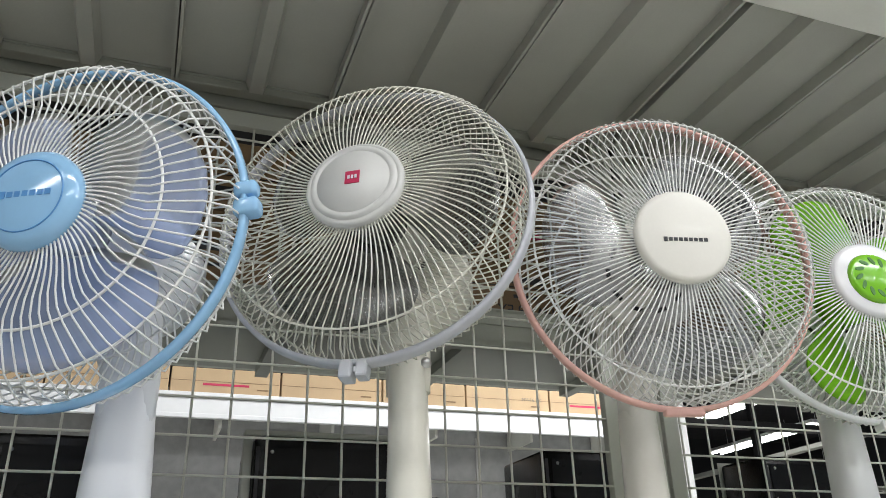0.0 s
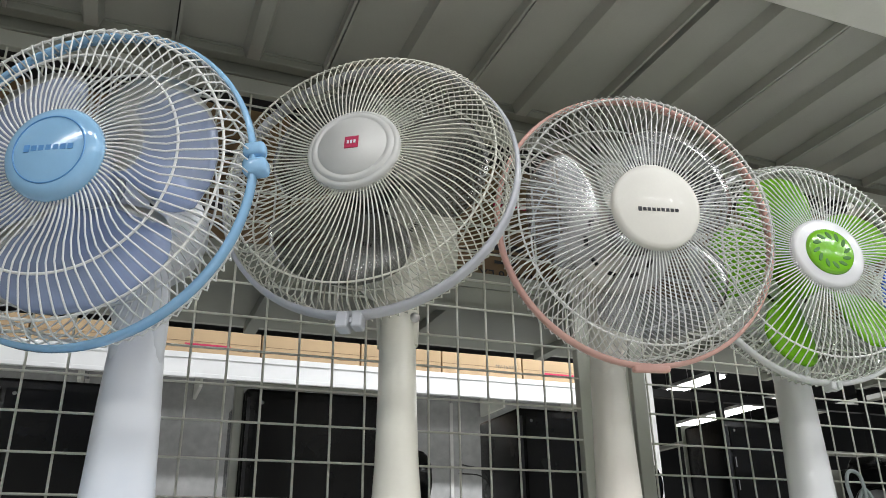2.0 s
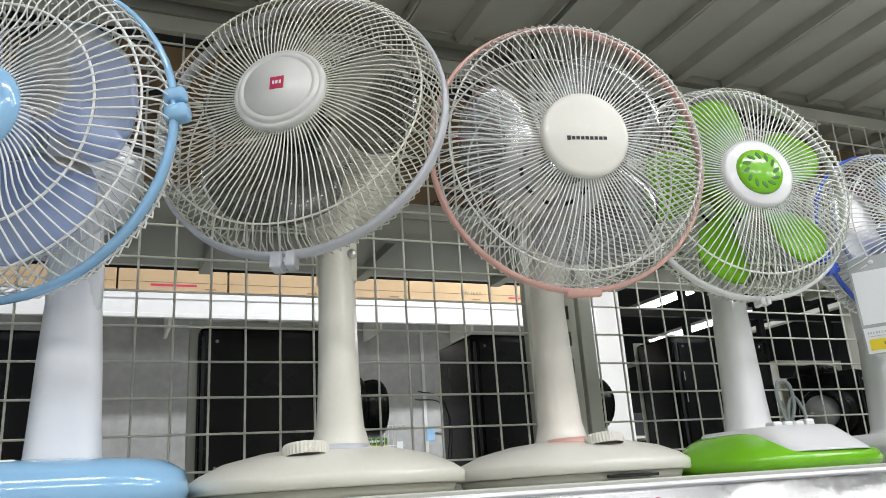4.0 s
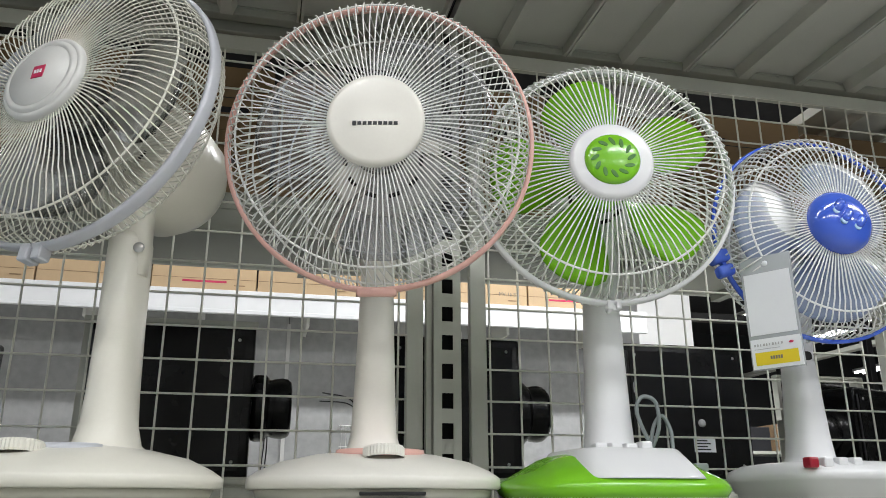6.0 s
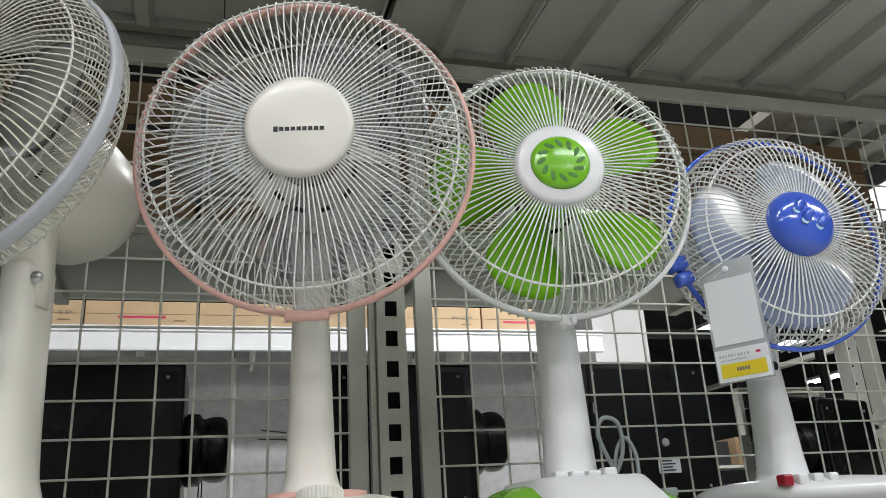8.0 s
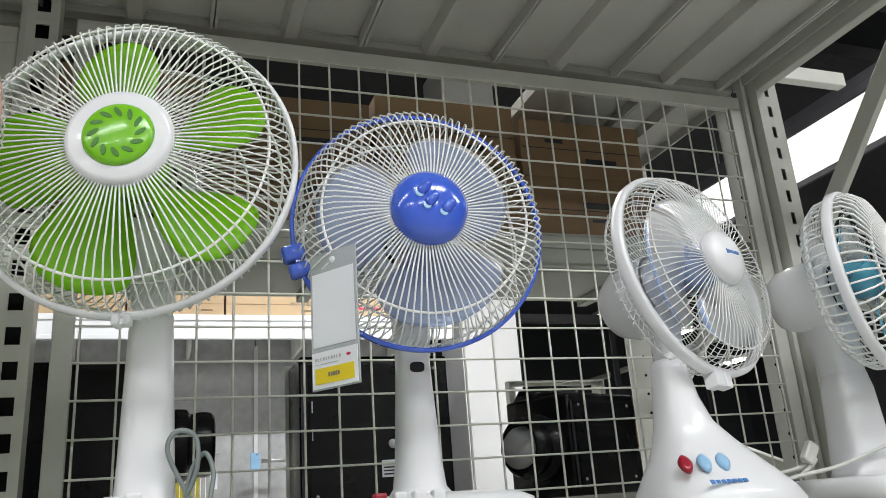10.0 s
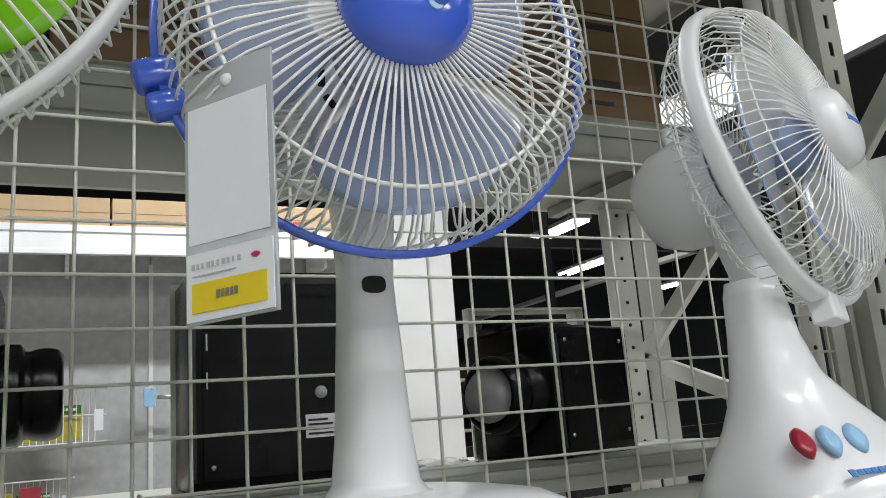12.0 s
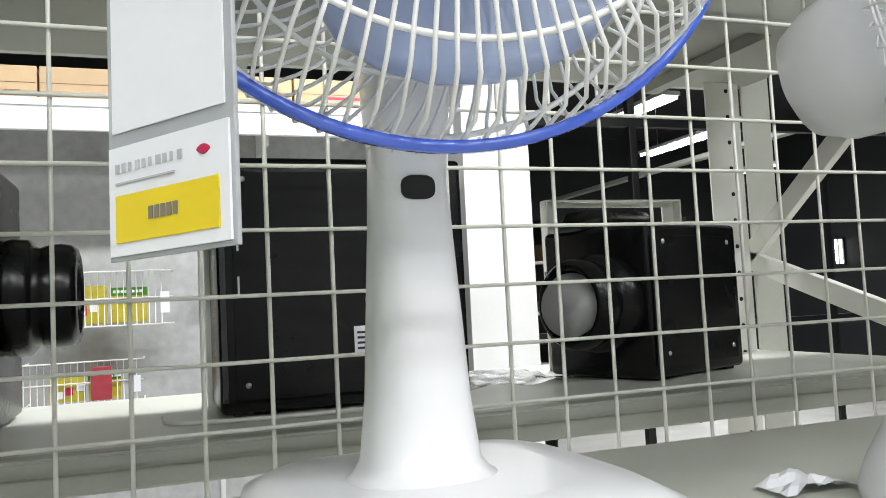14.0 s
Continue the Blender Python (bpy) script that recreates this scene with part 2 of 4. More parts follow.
REAR = 1.335       # top of the shelf behind the panels


def slab(name, x0, x1, y0, y1, z0, z1, material, label, category, kind="structure", bev=0.0):
    return tagged(part(name, bx(x0, x1, y0, y1, z0, z1, bev), material, None), label, category, "", kind)


slab("floor", -6, 12, -4, 13, -0.1, 0.0, FLOOR, "pale polished floor of the shop", "floor")
slab("ceiling", -6, 12, -4, 13, 4.2, 4.3, ROOF, "dark roof high over the shop", "ceiling")
# south and west walls are unseen stand-ins; their tone sets the bounced light
slab("wall_south", -6, 12, -4.2, -4, 0, 4.2, WALLP, "unseen plain pale wall added to close the hall", "wall")
slab("wall_north", -6, 12, 13, 13.2, 0, 4.2, DARKW, "dark far wall of the shop", "wall")
slab("wall_west", -6.2, -6, -4, 13, 0, 4.2, WALLP, "unseen plain pale wall added to close the hall", "wall")
slab("wall_east", 12, 12.2, -4, 13, 0, 4.2, DARKW, "dark side wall of the shop", "wall")


def tube_fixture(x, y, z, length, rot=0.0, apart=0.03):
    f = thing("ceiling_light", x, y, z, "white fluorescent tube fixture under the dark roof", "light", "fluorescent fixtures")
    f.rotation_euler[2] = radians(rot)
    part("housing", bx(-length / 2, length / 2, -apart - 0.03, apart + 0.03, 0.015, 0.06, 0.008), WHITE, f)
    for s in (-length * 0.35, length * 0.35):
        part("hanger", tubes([[(s, 0, 0.05), (s, 0, 4.2 - z)]], 0.004, 6), WHITE, f)
    for s in (-apart, apart):
        part("tube", tubes([[(-length / 2 + 0.03, s, 0), (length / 2 - 0.03, s, 0)]], 0.013 if apart < 0.05 else 0.019, 8), TUBE, f, "glowing white tube")
    return f


for lx in (-2.2, -0.2, 1.8, 3.8):
    for ly in (-0.35, -2.2):
        tube_fixture(lx, ly, 3.38, 1.5)
for lx in (-1.6, 0.6, 2.6):
    tube_fixture(lx, 2.85, 3.33, 1.5)
for lx, ly, tl in ((6.07, 7.65, 1.1), (7.67, 8.9, 2.0), (10.27, 10.9, 1.0)):
    tube_fixture(lx, ly, 3.30, tl, 90, 0.075)


# ---------------------------------------------------------------- racks
def upright(x, y, z0, z1, w=0.055, d=0.05, lip=0.016, label="", mate=None):
    """A slotted steel post: two flanges and a web, with real slots cut between strips."""
    post = thing("rack_upright", x, y, z0, label or "pale grey-green slotted steel rack upright", "rack post", "rack uprights", "structure")
    mate = mate or RACK
    h = z1 - z0
    s = w / 2
    for fx in (-s, s - lip):
        part("flange", bx(fx, fx + lip, -0.0015, 0.0015, 0, h), mate, post)
    for fx in (-s, s - 0.003):
        part("side_web", bx(fx, fx + 0.003, 0.0015, d, 0, h), mate, post)
    pitch, hole = 0.0575, 0.030
    first = None
    for k in range(int(h / pitch)):
        if first is None:
            first = o = part("web_strip", bx(-s + lip, s - lip, -0.0015, 0.0015, 0, pitch - hole), mate, post)
        else:
            o = first.copy()
            scene.collection.objects.link(o)
        o.location = (0, 0, k * pitch)
    # added strip, coloured as the shade seen through the slots
    part("slot_shade", bx(-s + 0.004, s - 0.004, d - 0.006, d - 0.002, 0, h), HOLE, post, "dark strip standing in for the shade inside the post")
    return post


def grid_panel(x0, x1, z0, z1, ox, oz, cell, cellz):
    p = thing("wire_grid_panel", x0, GRID_Y, z0, "pale grey welded wire grid panel with a flat steel frame", "grid panel", "wire grid panels", "structure")
    w, h = x1 - x0, z1 - z0
    fw = 0.034
    part("frame_bar", bx(0, w, -0.008, 0.012, h - fw, h, 0.002), RACK, p)
    part("frame_bar", bx(0, w, -0.008, 0.012, 0, fw * 0.6, 0.002), RACK, p)
    part("frame_bar", bx(0, fw, -0.008, 0.012, fw * 0.6, h - fw, 0.002), RACK, p)
    part("frame_bar", bx(w - fw, w, -0.008, 0.012, fw * 0.6, h - fw, 0.002), RACK, p)
    vert = horiz = None
    x = ox
    while x > x0 + cell:
        x -= cell
    while x < x1 - 0.02:
        if vert is None:
            vert = part("wire", tubes([[(0, 0, 0), (0, 0, h)]], 0.0023, 6), WIREG, p)
            vert.location = (x - x0, 0, 0)
        else:
            o = vert.copy()
            scene.collection.objects.link(o)
            o.location = (x - x0, 0, 0)
        x += cell
    z = oz
    while z > z0 + cellz:
        z -= cellz
    while z < z1 - 0.02:
        if horiz is None:
            horiz = part("wire", tubes([[(0, -0.0042, 0), (w, -0.0042, 0)]], 0.0023, 6), WIREG, p)
            horiz.location = (0, 0, z - z0)
        else:
            o = horiz.copy()
            scene.collection.objects.link(o)
            o.location = (0, 0, z - z0)
        z += cellz
    return p


BAY_L = -1.25
RX0, RX1 = -1.3, 2.66
grid_panel(-0.90, 0.962, SHELF - 0.03, 2.247, 0.1455, 1.548, 0.0639, 0.0637)
grid_panel(1.060, 2.612, SHELF - 0.03, 2.281, 1.103, 1.548, 0.0639, 0.0637)
upright(1.006, 1.668, 0.0, 2.75)
slab("post_filler", 0.966, 0.9765, 1.680, 1.70, 0, 2.6, RACK, "narrow flat steel strip beside the rack post", "trim")
upright(2.668, 1.655, 0.0, 2.75, w=0.066, lip=0.027)
upright(2.735, 1.10, 0.0, 2.75, w=0.05, lip=0.018)
slab("wall_strip", 2.615, 2.627, 1.68, 1.70, 0, 2.6, RACK, "narrow flat steel strip beside the rack post", "trim")


def brace(name, a, b, w, t, material, label):
    """A flat folded steel bar from a to b."""
    va, vb = Vector(a), Vector(b)
    L = (vb - va).length
    zz = (vb - va).normalized()
    xx = Vector((1, 0, 0))
    yy = zz.cross(xx).normalized()
    m = Matrix((xx, yy, zz)).transposed().to_4x4()
    m.translation = va
    bm = join(bx(-t / 2, t / 2, -w / 2, w / 2, 0, L, 0.001), bx(t / 2, t / 2 + 0.014, -w / 2, -w / 2 + 0.003, 0, L), bx(t / 2, t / 2 + 0.014, w / 2 - 0.003, w / 2, 0, L))
    bmesh.ops.transform(bm, matrix=m, verts=bm.verts[:])
    return tagged(part(name, bm, material, None), label, "rack brace", "", "structure")


brace("rack_brace", (2.72, 1.70, 1.84), (2.72, 1.10, 2.46), 0.045, 0.004, RACK, "pale diagonal steel brace at the rack's end")
brace("rack_brace", (2.72, 1.10, 1.30), (2.72, 1.70, 1.84), 0.045, 0.004, RACK, "pale diagonal steel brace at the rack's end")


def deck(name, x0, x1, y0, y1, ztop, pitch, off, label):
    """A shelf of folded steel panels: flat pans with turned-down lips and a pressed rib."""
    d = thing(name, x0, y0, ztop, label, "shelf", "", "structure")
    x = off
    while x > x0:
        x -= pitch
    while x < x1:
        a, b = max(x, x0), min(x + pitch, x1)
        if b - a > 0.04:
            w = b - a - 0.003
            prof = [(0, -0.030), (0.006, -0.030), (0.006, -0.004)]
            for c in ([0.5] if w > pitch * 0.6 else []):
                k = w * c
                prof += [(k - 0.022, -0.004), (k - 0.013, -0.030), (k + 0.013, -0.030), (k + 0.022, -0.004)]
            prof += [(w - 0.006, -0.004), (w - 0.006, -0.030), (w, -0.030), (w, 0.0), (0, 0.0)]
            L = y1 - y0
            vs = [(px, 0, pz) for px, pz in prof] + [(px, L, pz) for px, pz in prof]
            k = len(prof)
            fs = [(i, (i + 1) % k, (i + 1) % k + k, i + k) for i in range(k)]
            bm = raw(vs, fs, False)
            bmesh.ops.recalc_face_normals(bm, faces=bm.faces[:])
            o = part("deck_panel", bm, DECK, d)
            o.location = (a - x0, 0, 0)
        x += pitch
    return d


def beam(x0, x1, y0, y1, z0, z1, label, material=None):
    """A box beam with a step along its face."""
    bm = join(bx(x0, x1, y0, y1, z0, z1, 0.003), bx(x0, x1, y0 - 0.004, y0, z0 + (z1 - z0) * 0.55, z1 - 0.003, 0.001))
    return tagged(part("rack_beam", bm, material or RACK, None), label, "rack beam", "", "structure")


TOP = 2.340
deck("upper_shelf", BAY_L, 1.009, 1.16, 1.715, TOP, 0.316, 0.051, "underside of the upper shelf, folded grey steel panels")
deck("upper_shelf", 1.012, 2.63, 1.16, 1.715, TOP, 0.316, 1.315, "underside of the upper shelf, folded grey steel panels")
beam(BAY_L, 2.626, 1.72, 1.75, 2.316, 2.345, "rear beam behind the upper shelf, grey-green steel", RACK_SHADE)
beam(BAY_L, 2.70, 1.075, 1.16, 2.285, 2.37, "front beam of the upper shelf, white-painted steel", RACKW)
slab("roof_goods_cover", BAY_L, 2.63, 1.10, 1.75, 2.342, 2.352, DARKP, "dark sheet on top of the upper shelf", "shelf liner")

beam(2.632, 2.66, 1.17, 1.65, 2.28, 2.345, "side beam at the end of the upper shelf, pale steel")
deck("rear_top_shelf", 2.08, RX1, 1.79, 2.30, 2.345, 0.312, 1.164, "underside of the rear rack's top shelf, folded steel")
beam(RX0, RX1, 1.765, 1.79, 2.30, 2.37, "front beam of the rear rack's top shelf", RACK_SHADE)
beam(RX0, RX1, 2.30, 2.33, 2.30, 2.37, "back beam of the rear rack's top shelf", RACK_SHADE)
slab("rack_tie", 2.702, 2.95, 1.655, 1.685, 2.335, 2.375, RACKW, "short white steel tie beside the rack post", "rack tie", bev=0.003)

# the fans' shelf
slab("display_shelf", BAY_L, 2.72, 1.085, 1.69, SHELF - 0.03, SHELF, RACK, "pale grey-beige steel display shelf under the fans", "shelf", bev=0.002)
rail = thing("price_rail", BAY_L, 1.07, SHELF - 0.05, "glossy white plastic price rail along the shelf's front", "price rail")
rl = 2.72 - BAY_L
rail.location.y = 1.046
rail.rotation_euler[0] = radians(-30)
part("rail_body", bx(0, rl, 0.0, 0.014, -0.012, 0.049, 0.002), WHITE, rail)
part("upper_lip", bx(0, rl, -0.006, -0.0002, 0.043, 0.0485, 0.001), WHITE, rail)
part("lower_lip", bx(0, rl, -0.007, -0.0002, -0.0115, -0.006, 0.001), WHITE, rail)
part("rail_window", bx(0, rl, -0.0052, -0.0036, -0.004, 0.040), COVER, rail, "clear cover over the labels")


def price_label(x, flag):
    t = thing("price_label", x, 1.0535, SHELF - 0.0358, "small white and yellow price label in the shelf rail", "price label", "rail price labels")
    t.rotation_euler[0] = radians(-30)
    part("card", bx(-0.035, 0.035, -0.0006, 0.0006, -0.02, 0.02), PAPER, t)
    part("yellow_band", bx(-0.033, 0.033, -0.0012, -0.0007, -0.018, -0.002), YELLOW, t)
    for k in range(3):
        part("printed_bar", bx(-0.03, 0.002 + 0.006 * k, -0.0012, -0.0007, 0.004 + 0.005 * k, 0.0055 + 0.005 * k), FAINT, t)
    if flag:
        part("red_mark", loft([(0, 0.006, 0.0055, 1.4, 0, 0), (0.0005, 0.0056, 0.005, 1.4, 0, 0)], 16, pose(0.024, -0.0007, 0.010, 90)), CRIMSON, t)


for px, fl in ((0.15, 1), (0.705, 1), (1.085, 0), (1.62, 1), (2.1, 0)):
    price_label(px, fl)

# rack behind the panels
slab("rear_shelf", RX0, RX1, 1.795, 2.34, REAR - 0.014, REAR, RACK, "pale steel shelf behind the wire panels", "shelf", bev=0.002)
beam(RX0, RX1, 1.765, 1.795, REAR - 0.036, REAR + 0.004, "front beam of the rear shelf, grey-green steel", RACK_SHADE)
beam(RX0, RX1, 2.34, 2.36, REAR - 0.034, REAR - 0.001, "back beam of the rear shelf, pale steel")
slab("rear_upper_shelf", RX0, RX1, 1.80, 2.30, 1.903, 1.925, RACK_SHADE, "steel shelf carrying cardboard boxes behind the panels", "shelf")
beam(RX0, RX1, 1.765, 1.80, 1.829, 1.915, "front beam of the rear upper shelf, grey-green steel", RACK_SHADE)
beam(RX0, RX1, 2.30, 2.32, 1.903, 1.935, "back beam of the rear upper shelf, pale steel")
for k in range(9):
    slab("shelf_stiffener", RX0 + 0.35 + 0.42 * k, RX0 + 0.38 + 0.42 * k, 1.81, 2.29, 1.880, 1.902, RACK_SHADE, "folded stiffener under the rear upper shelf", "shelf stiffener")


def holed_post(x, y, w=0.04):
    p = thing("rack_upright", x, y, 0, "white-painted steel rack post with round holes", "rack post", "rack uprights", "structure")
    part("flange", bx(-w, 0, -0.0015, 0.0015, 0, 2.7), RACKW, p)
    part("flange", bx(0, 0.003, -0.0015, 0.045, 0, 2.7), RACKW, p)
    hole = None
    for k in range(22):
        if hole is None:
            hole = part("hole", lathe([(0, 0), (0.0045, 0), (0.0045, 0.001), (0, 0.001)], pose(0, 0, 0, 90), 10), HOLE, p)
        else:
            h = hole.copy()
            scene.collection.objects.link(h)
            hole = h
        hole.location = (-w * 0.35, -0.0018, 0.95 + 0.055 * k)
    return p


holed_post(2.622, 2.262, 0.083)
slab("post_flange", 2.646, 2.72, 2.275, 2.279, 0, 2.7, RACK, "grey-green side flange of the rear rack post", "rack post")
holed_post(2.675, 1.80, 0.05)
holed_post(-1.2, 2.335, 0.07)
brace("rack_brace", (2.645, 2.30, 1.53), (2.645, 1.82, 1.90), 0.04, 0.004, RACKW, "white diagonal steel brace of the rear rack")
brace("rack_brace", (2.645, 2.30, 1.53), (2.645, 1.82, 1.36), 0.04, 0.004, RACKW, "white diagonal steel brace of the rear rack")

# display wall across the aisle
WY = 4.22
WX1 = 2.60
x = -3.72
while x < WX1 - 0.05:
    x1 = min(x + 0.90, WX1)
    slab("backboard", x + 0.002, x1 - 0.002, WY, WY + 0.04, 0.15, 2.34, PANEL, "speckled grey display backboard panel across the aisle", "display panel", "structure")
    slab("backboard_strip", x1 - 0.009, x1 + 0.009, WY - 0.010, WY - 0.001, 0.15, 2.16, GREYW, "narrow pale grey slotted strip between display panels", "trim", "structure")
    x += 0.90
fas = thing("fascia_shelf", -3.4, WY - 0.34, 2.125, "glossy white fascia of a high shelf across the aisle", "shelf fascia", "", "structure")
fl = WX1 + 3.4
part("fascia_board", bx(0, fl, 0, 0.02, 0.0, 0.113, 0.004), FASCIA, fas)
part("upper_moulding", bx(0, fl, -0.006, -0.0003, 0.085, 0.112, 0.002), FASCIA, fas)
part("lower_moulding", bx(0, fl, -0.004, -0.0003, 0.001, 0.02, 0.002), FASCIA, fas)
part("shelf_board", bx(0, fl, 0.02, 0.335, 0.08, 0.11), FASCIA, fas)
for k in range(12):
    part("bracket", bx(0.25 + 0.5 * k, 0.265 + 0.5 * k, 0.05, 0.33, -0.03, 0.079, 0.002), RACKW, fas)


def carton(x0, x1, y0, y1, z0, z1, material, label, marks=(), group=""):
    c = thing("cardboard_box", (x0 + x1) / 2, (y0 + y1) / 2, z0, label, "box", group)
    w, d, h = (x1 - x0) / 2, (y1 - y0) / 2, z1 - z0
    part("carton", bx(-w, w, -d, d, 0, h, 0.003), material, c)
    part("tape", bx(-w + 0.002, w - 0.002, -0.022, 0.022, h, h + 0.0008), CARDL, c, "strip of packing tape")
    part("flap_edge", bx(-w + 0.004, w - 0.004, -d - 0.0012, -d - 0.0002, h * 0.5 - 0.001, h * 0.5 + 0.001), INK if material is CARD else CARD, c, "dark joint between flaps")
    for mx, mz, mw, mh, mm in marks:
        part("print_mark", bx(mx - mw / 2, mx + mw / 2, -d - 0.0022, -d - 0.0013, mz - mh / 2, mz + mh / 2), mm, c)
    return c


def lettering(name, words, size, m, material, parent):
    cu = bpy.data.curves.new(name, "FONT")
    cu.body, cu.size, cu.align_x, cu.align_y = words, size, "CENTER", "CENTER"
    cu.extrude = 0.0004
    ob = new(name, cu)
    dg = bpy.context.evaluated_depsgraph_get()
    me = bpy.data.meshes.new_from_object(ob.evaluated_get(dg))
    bpy.data.objects.remove(ob)
    me.transform(m)
    me.materials.clear()
    me.materials.append(material)
    o = new(name, me)
    o.parent = parent
    return o


rng = random.Random(4)
x = -2.9
n = 0
while x < WX1 - 0.1:
    w = rng.uniform(0.40, 0.50)
    x1 = min(x + w, WX1 - 0.02)
    if x1 - x < 0.2:
        break
    hw = (x1 - x) / 2
    c = carton(x + 0.004, x1 - 0.004, WY - 0.315, WY, 2.236, 2.236 + 0.118, CARDL, "long light-brown appliance carton on the high white shelf",
               [(hw - 0.08, 0.03, 0.05, 0.005, CARD)], "cartons on the high shelf")
    if n % 4 == 2:
        lettering("model_code", "MV-16 EX", 0.026, pose(hw - 0.10, -0.159, 0.062, 90), PRINT, c)
    elif n % 4 == 3:
        part("print_mark", bx(-0.10, 0.10, -0.1585, -0.1578, 0.040, 0.050), CRIMSON, c, "dull red printed stripe")
    x = x1
    n += 1

# boxes on the upper shelf behind the panels
n = 0
x = -1.1
while x < 2.34:
    w = rng.uniform(0.30, 0.42)
    x1 = min(x + w, 2.44)
    tall = rng.uniform(0.31, 0.36)
    c = carton(x + 0.004, x1 - 0.004, 1.86, 2.26, 1.926, 1.926 + tall * 0.52, CARD, "brown corrugated carton with printed marks, stacked on the rear shelf",
               [(0.03, 0.10, 0.10, 0.016, INK), (0.03, 0.06, 0.06, 0.008, INK)], "brown cartons")
    c2 = carton(x + 0.006, x1 - 0.006, 1.865, 2.255, 1.928 + tall * 0.52, 1.928 + tall, CARD, "brown corrugated carton with printed marks, stacked on another",
                [(0.05, 0.05, 0.09, 0.014, CRIMSON if rng.random() < 0.5 else INK), (-0.08, 0.10, 0.05, 0.01, INK)], "brown cartons")
    if n % 3 == 2:
        lettering("model_code", "MV-16 EX", 0.034, pose(0.03, -0.2015, 0.028, 90, 180, 0), INK, c)
    n += 1
    x = x1 + 0.002
# added sheet: blocks the rear tubes and gives the dark behind the cartons
slab("rear_shade_sheet", RX0, 2.45, 2.322, 2.332, 1.94, 2.29, DARKW, "added dark sheet for the shade behind the stacked cartons", "rack back")

# far end of the hall
slab("column", 2.93, 3.30, 4.62, 4.98, 0, 4.2, PILLAR, "broad white-painted square column", "column", "structure")
far = thing("glazed_partition", 3.46, 5.1, 0, "dark steel-framed glazed partition across the hall", "partition", "", "structure")
for k in range(6):
    part("mullion", bx(0.02 + 0.75 * k, 0.07 + 0.75 * k, -0.02, 0.03, 0, 3.1, 0.003), DARKP, far)
part("rail", bx(0, 3.9, -0.022, 0.032, 2.5, 2.56, 0.003), DARKP, far)
part("rail", bx(0, 3.9, -0.022, 0.032, 1.2, 1.26, 0.003), DARKP, far)
part("header", bx(0, 3.9, -0.03, 0.05, 3.1, 3.3, 0.003), DARKW, far)
for gx, gy, h in ((4.2, 8.2, 2.0), (6.2, 8.6, 2.3), (3.6, 10.5, 2.2)):
    g = thing("stock_shelving", gx, gy, 0, "dark far-off shelving stacked with goods", "shelving", "far shelving")
    for k in range(4):
        part("shelf", bx(-0.9, 0.9, -0.25, 0.25, 0.3 + 0.5 * k, 0.33 + 0.5 * k), RACK, g)
    for sx in (-0.9, 0.88):
        part("side", bx(sx, sx + 0.02, -0.25, 0.25, 0, h), DARKP, g)
    for k in range(4):
        for j in range(3):
            part("packed_box", bx(-0.8 + 0.55 * j, -0.35 + 0.55 * j, -0.2, 0.2, 0.335 + 0.5 * k, 0.56 + 0.5 * k + 0.04 * j, 0.004), CARD if (j + k) % 2 else HOODG, g)
slab("cable_tray", 7.40, 7.52, 5.6, 12.4, 2.98, 3.03, RACK, "pale steel cable tray hung along the far hall", "cable tray")
sign = thing("lit_panel", 4.49, 2.75, 3.02, "bright white light panel under the dark roof", "light panel")
part("face", bx(-0.285, 0.285, -1.85, 1.85, 0.0, 0.01), LIGHTBOX, sign)
part("frame", bx(-0.30, 0.30, -1.87, 1.87, 0.011, 0.06, 0.004), HOODG, sign)
for sx in (-0.285, 0.286):
    part("edge_rail", bx(sx - 0.022 * (sx < 0), sx + 0.022 * (sx > 0), -1.87, 1.87, -0.035, 0.010, 0.003), HOODG, sign, "dark grey edge rail")
for sy in (-1.2, 1.2):
    part("hanger", tubes([[(0, sy, 0.06), (0, sy, 1.18)]], 0.005, 6), WHITE, sign)
wlt = thing("wall_light", 11.975, 10.9, 1.78, "upright twin-tube lamp on the dark side wall", "light")
part("backplate", bx(-0.012, 0.024, -0.09, 0.09, -0.02, 0.42, 0.004), DARKP, wlt)
for sy in (-0.045, 0.045):
    part("tube", tubes([[(-0.03, sy, 0), (-0.03, sy, 0.40)]], 0.02, 8), TUBE, wlt, "glowing white tube")
    part("tube_clip", bx(-0.03, -0.011, sy - 0.012, sy + 0.012, 0.19, 0.21), DARKP, wlt)
slab("roof_beam", -6, 12, 2.95, 3.05, 3.5, 3.75, DARKW, "dark steel roof beam", "roof beam")
slab("roof_beam", -6, 12, 6.3, 6.4, 3.5, 3.75, DARKW, "dark steel roof beam", "roof beam")


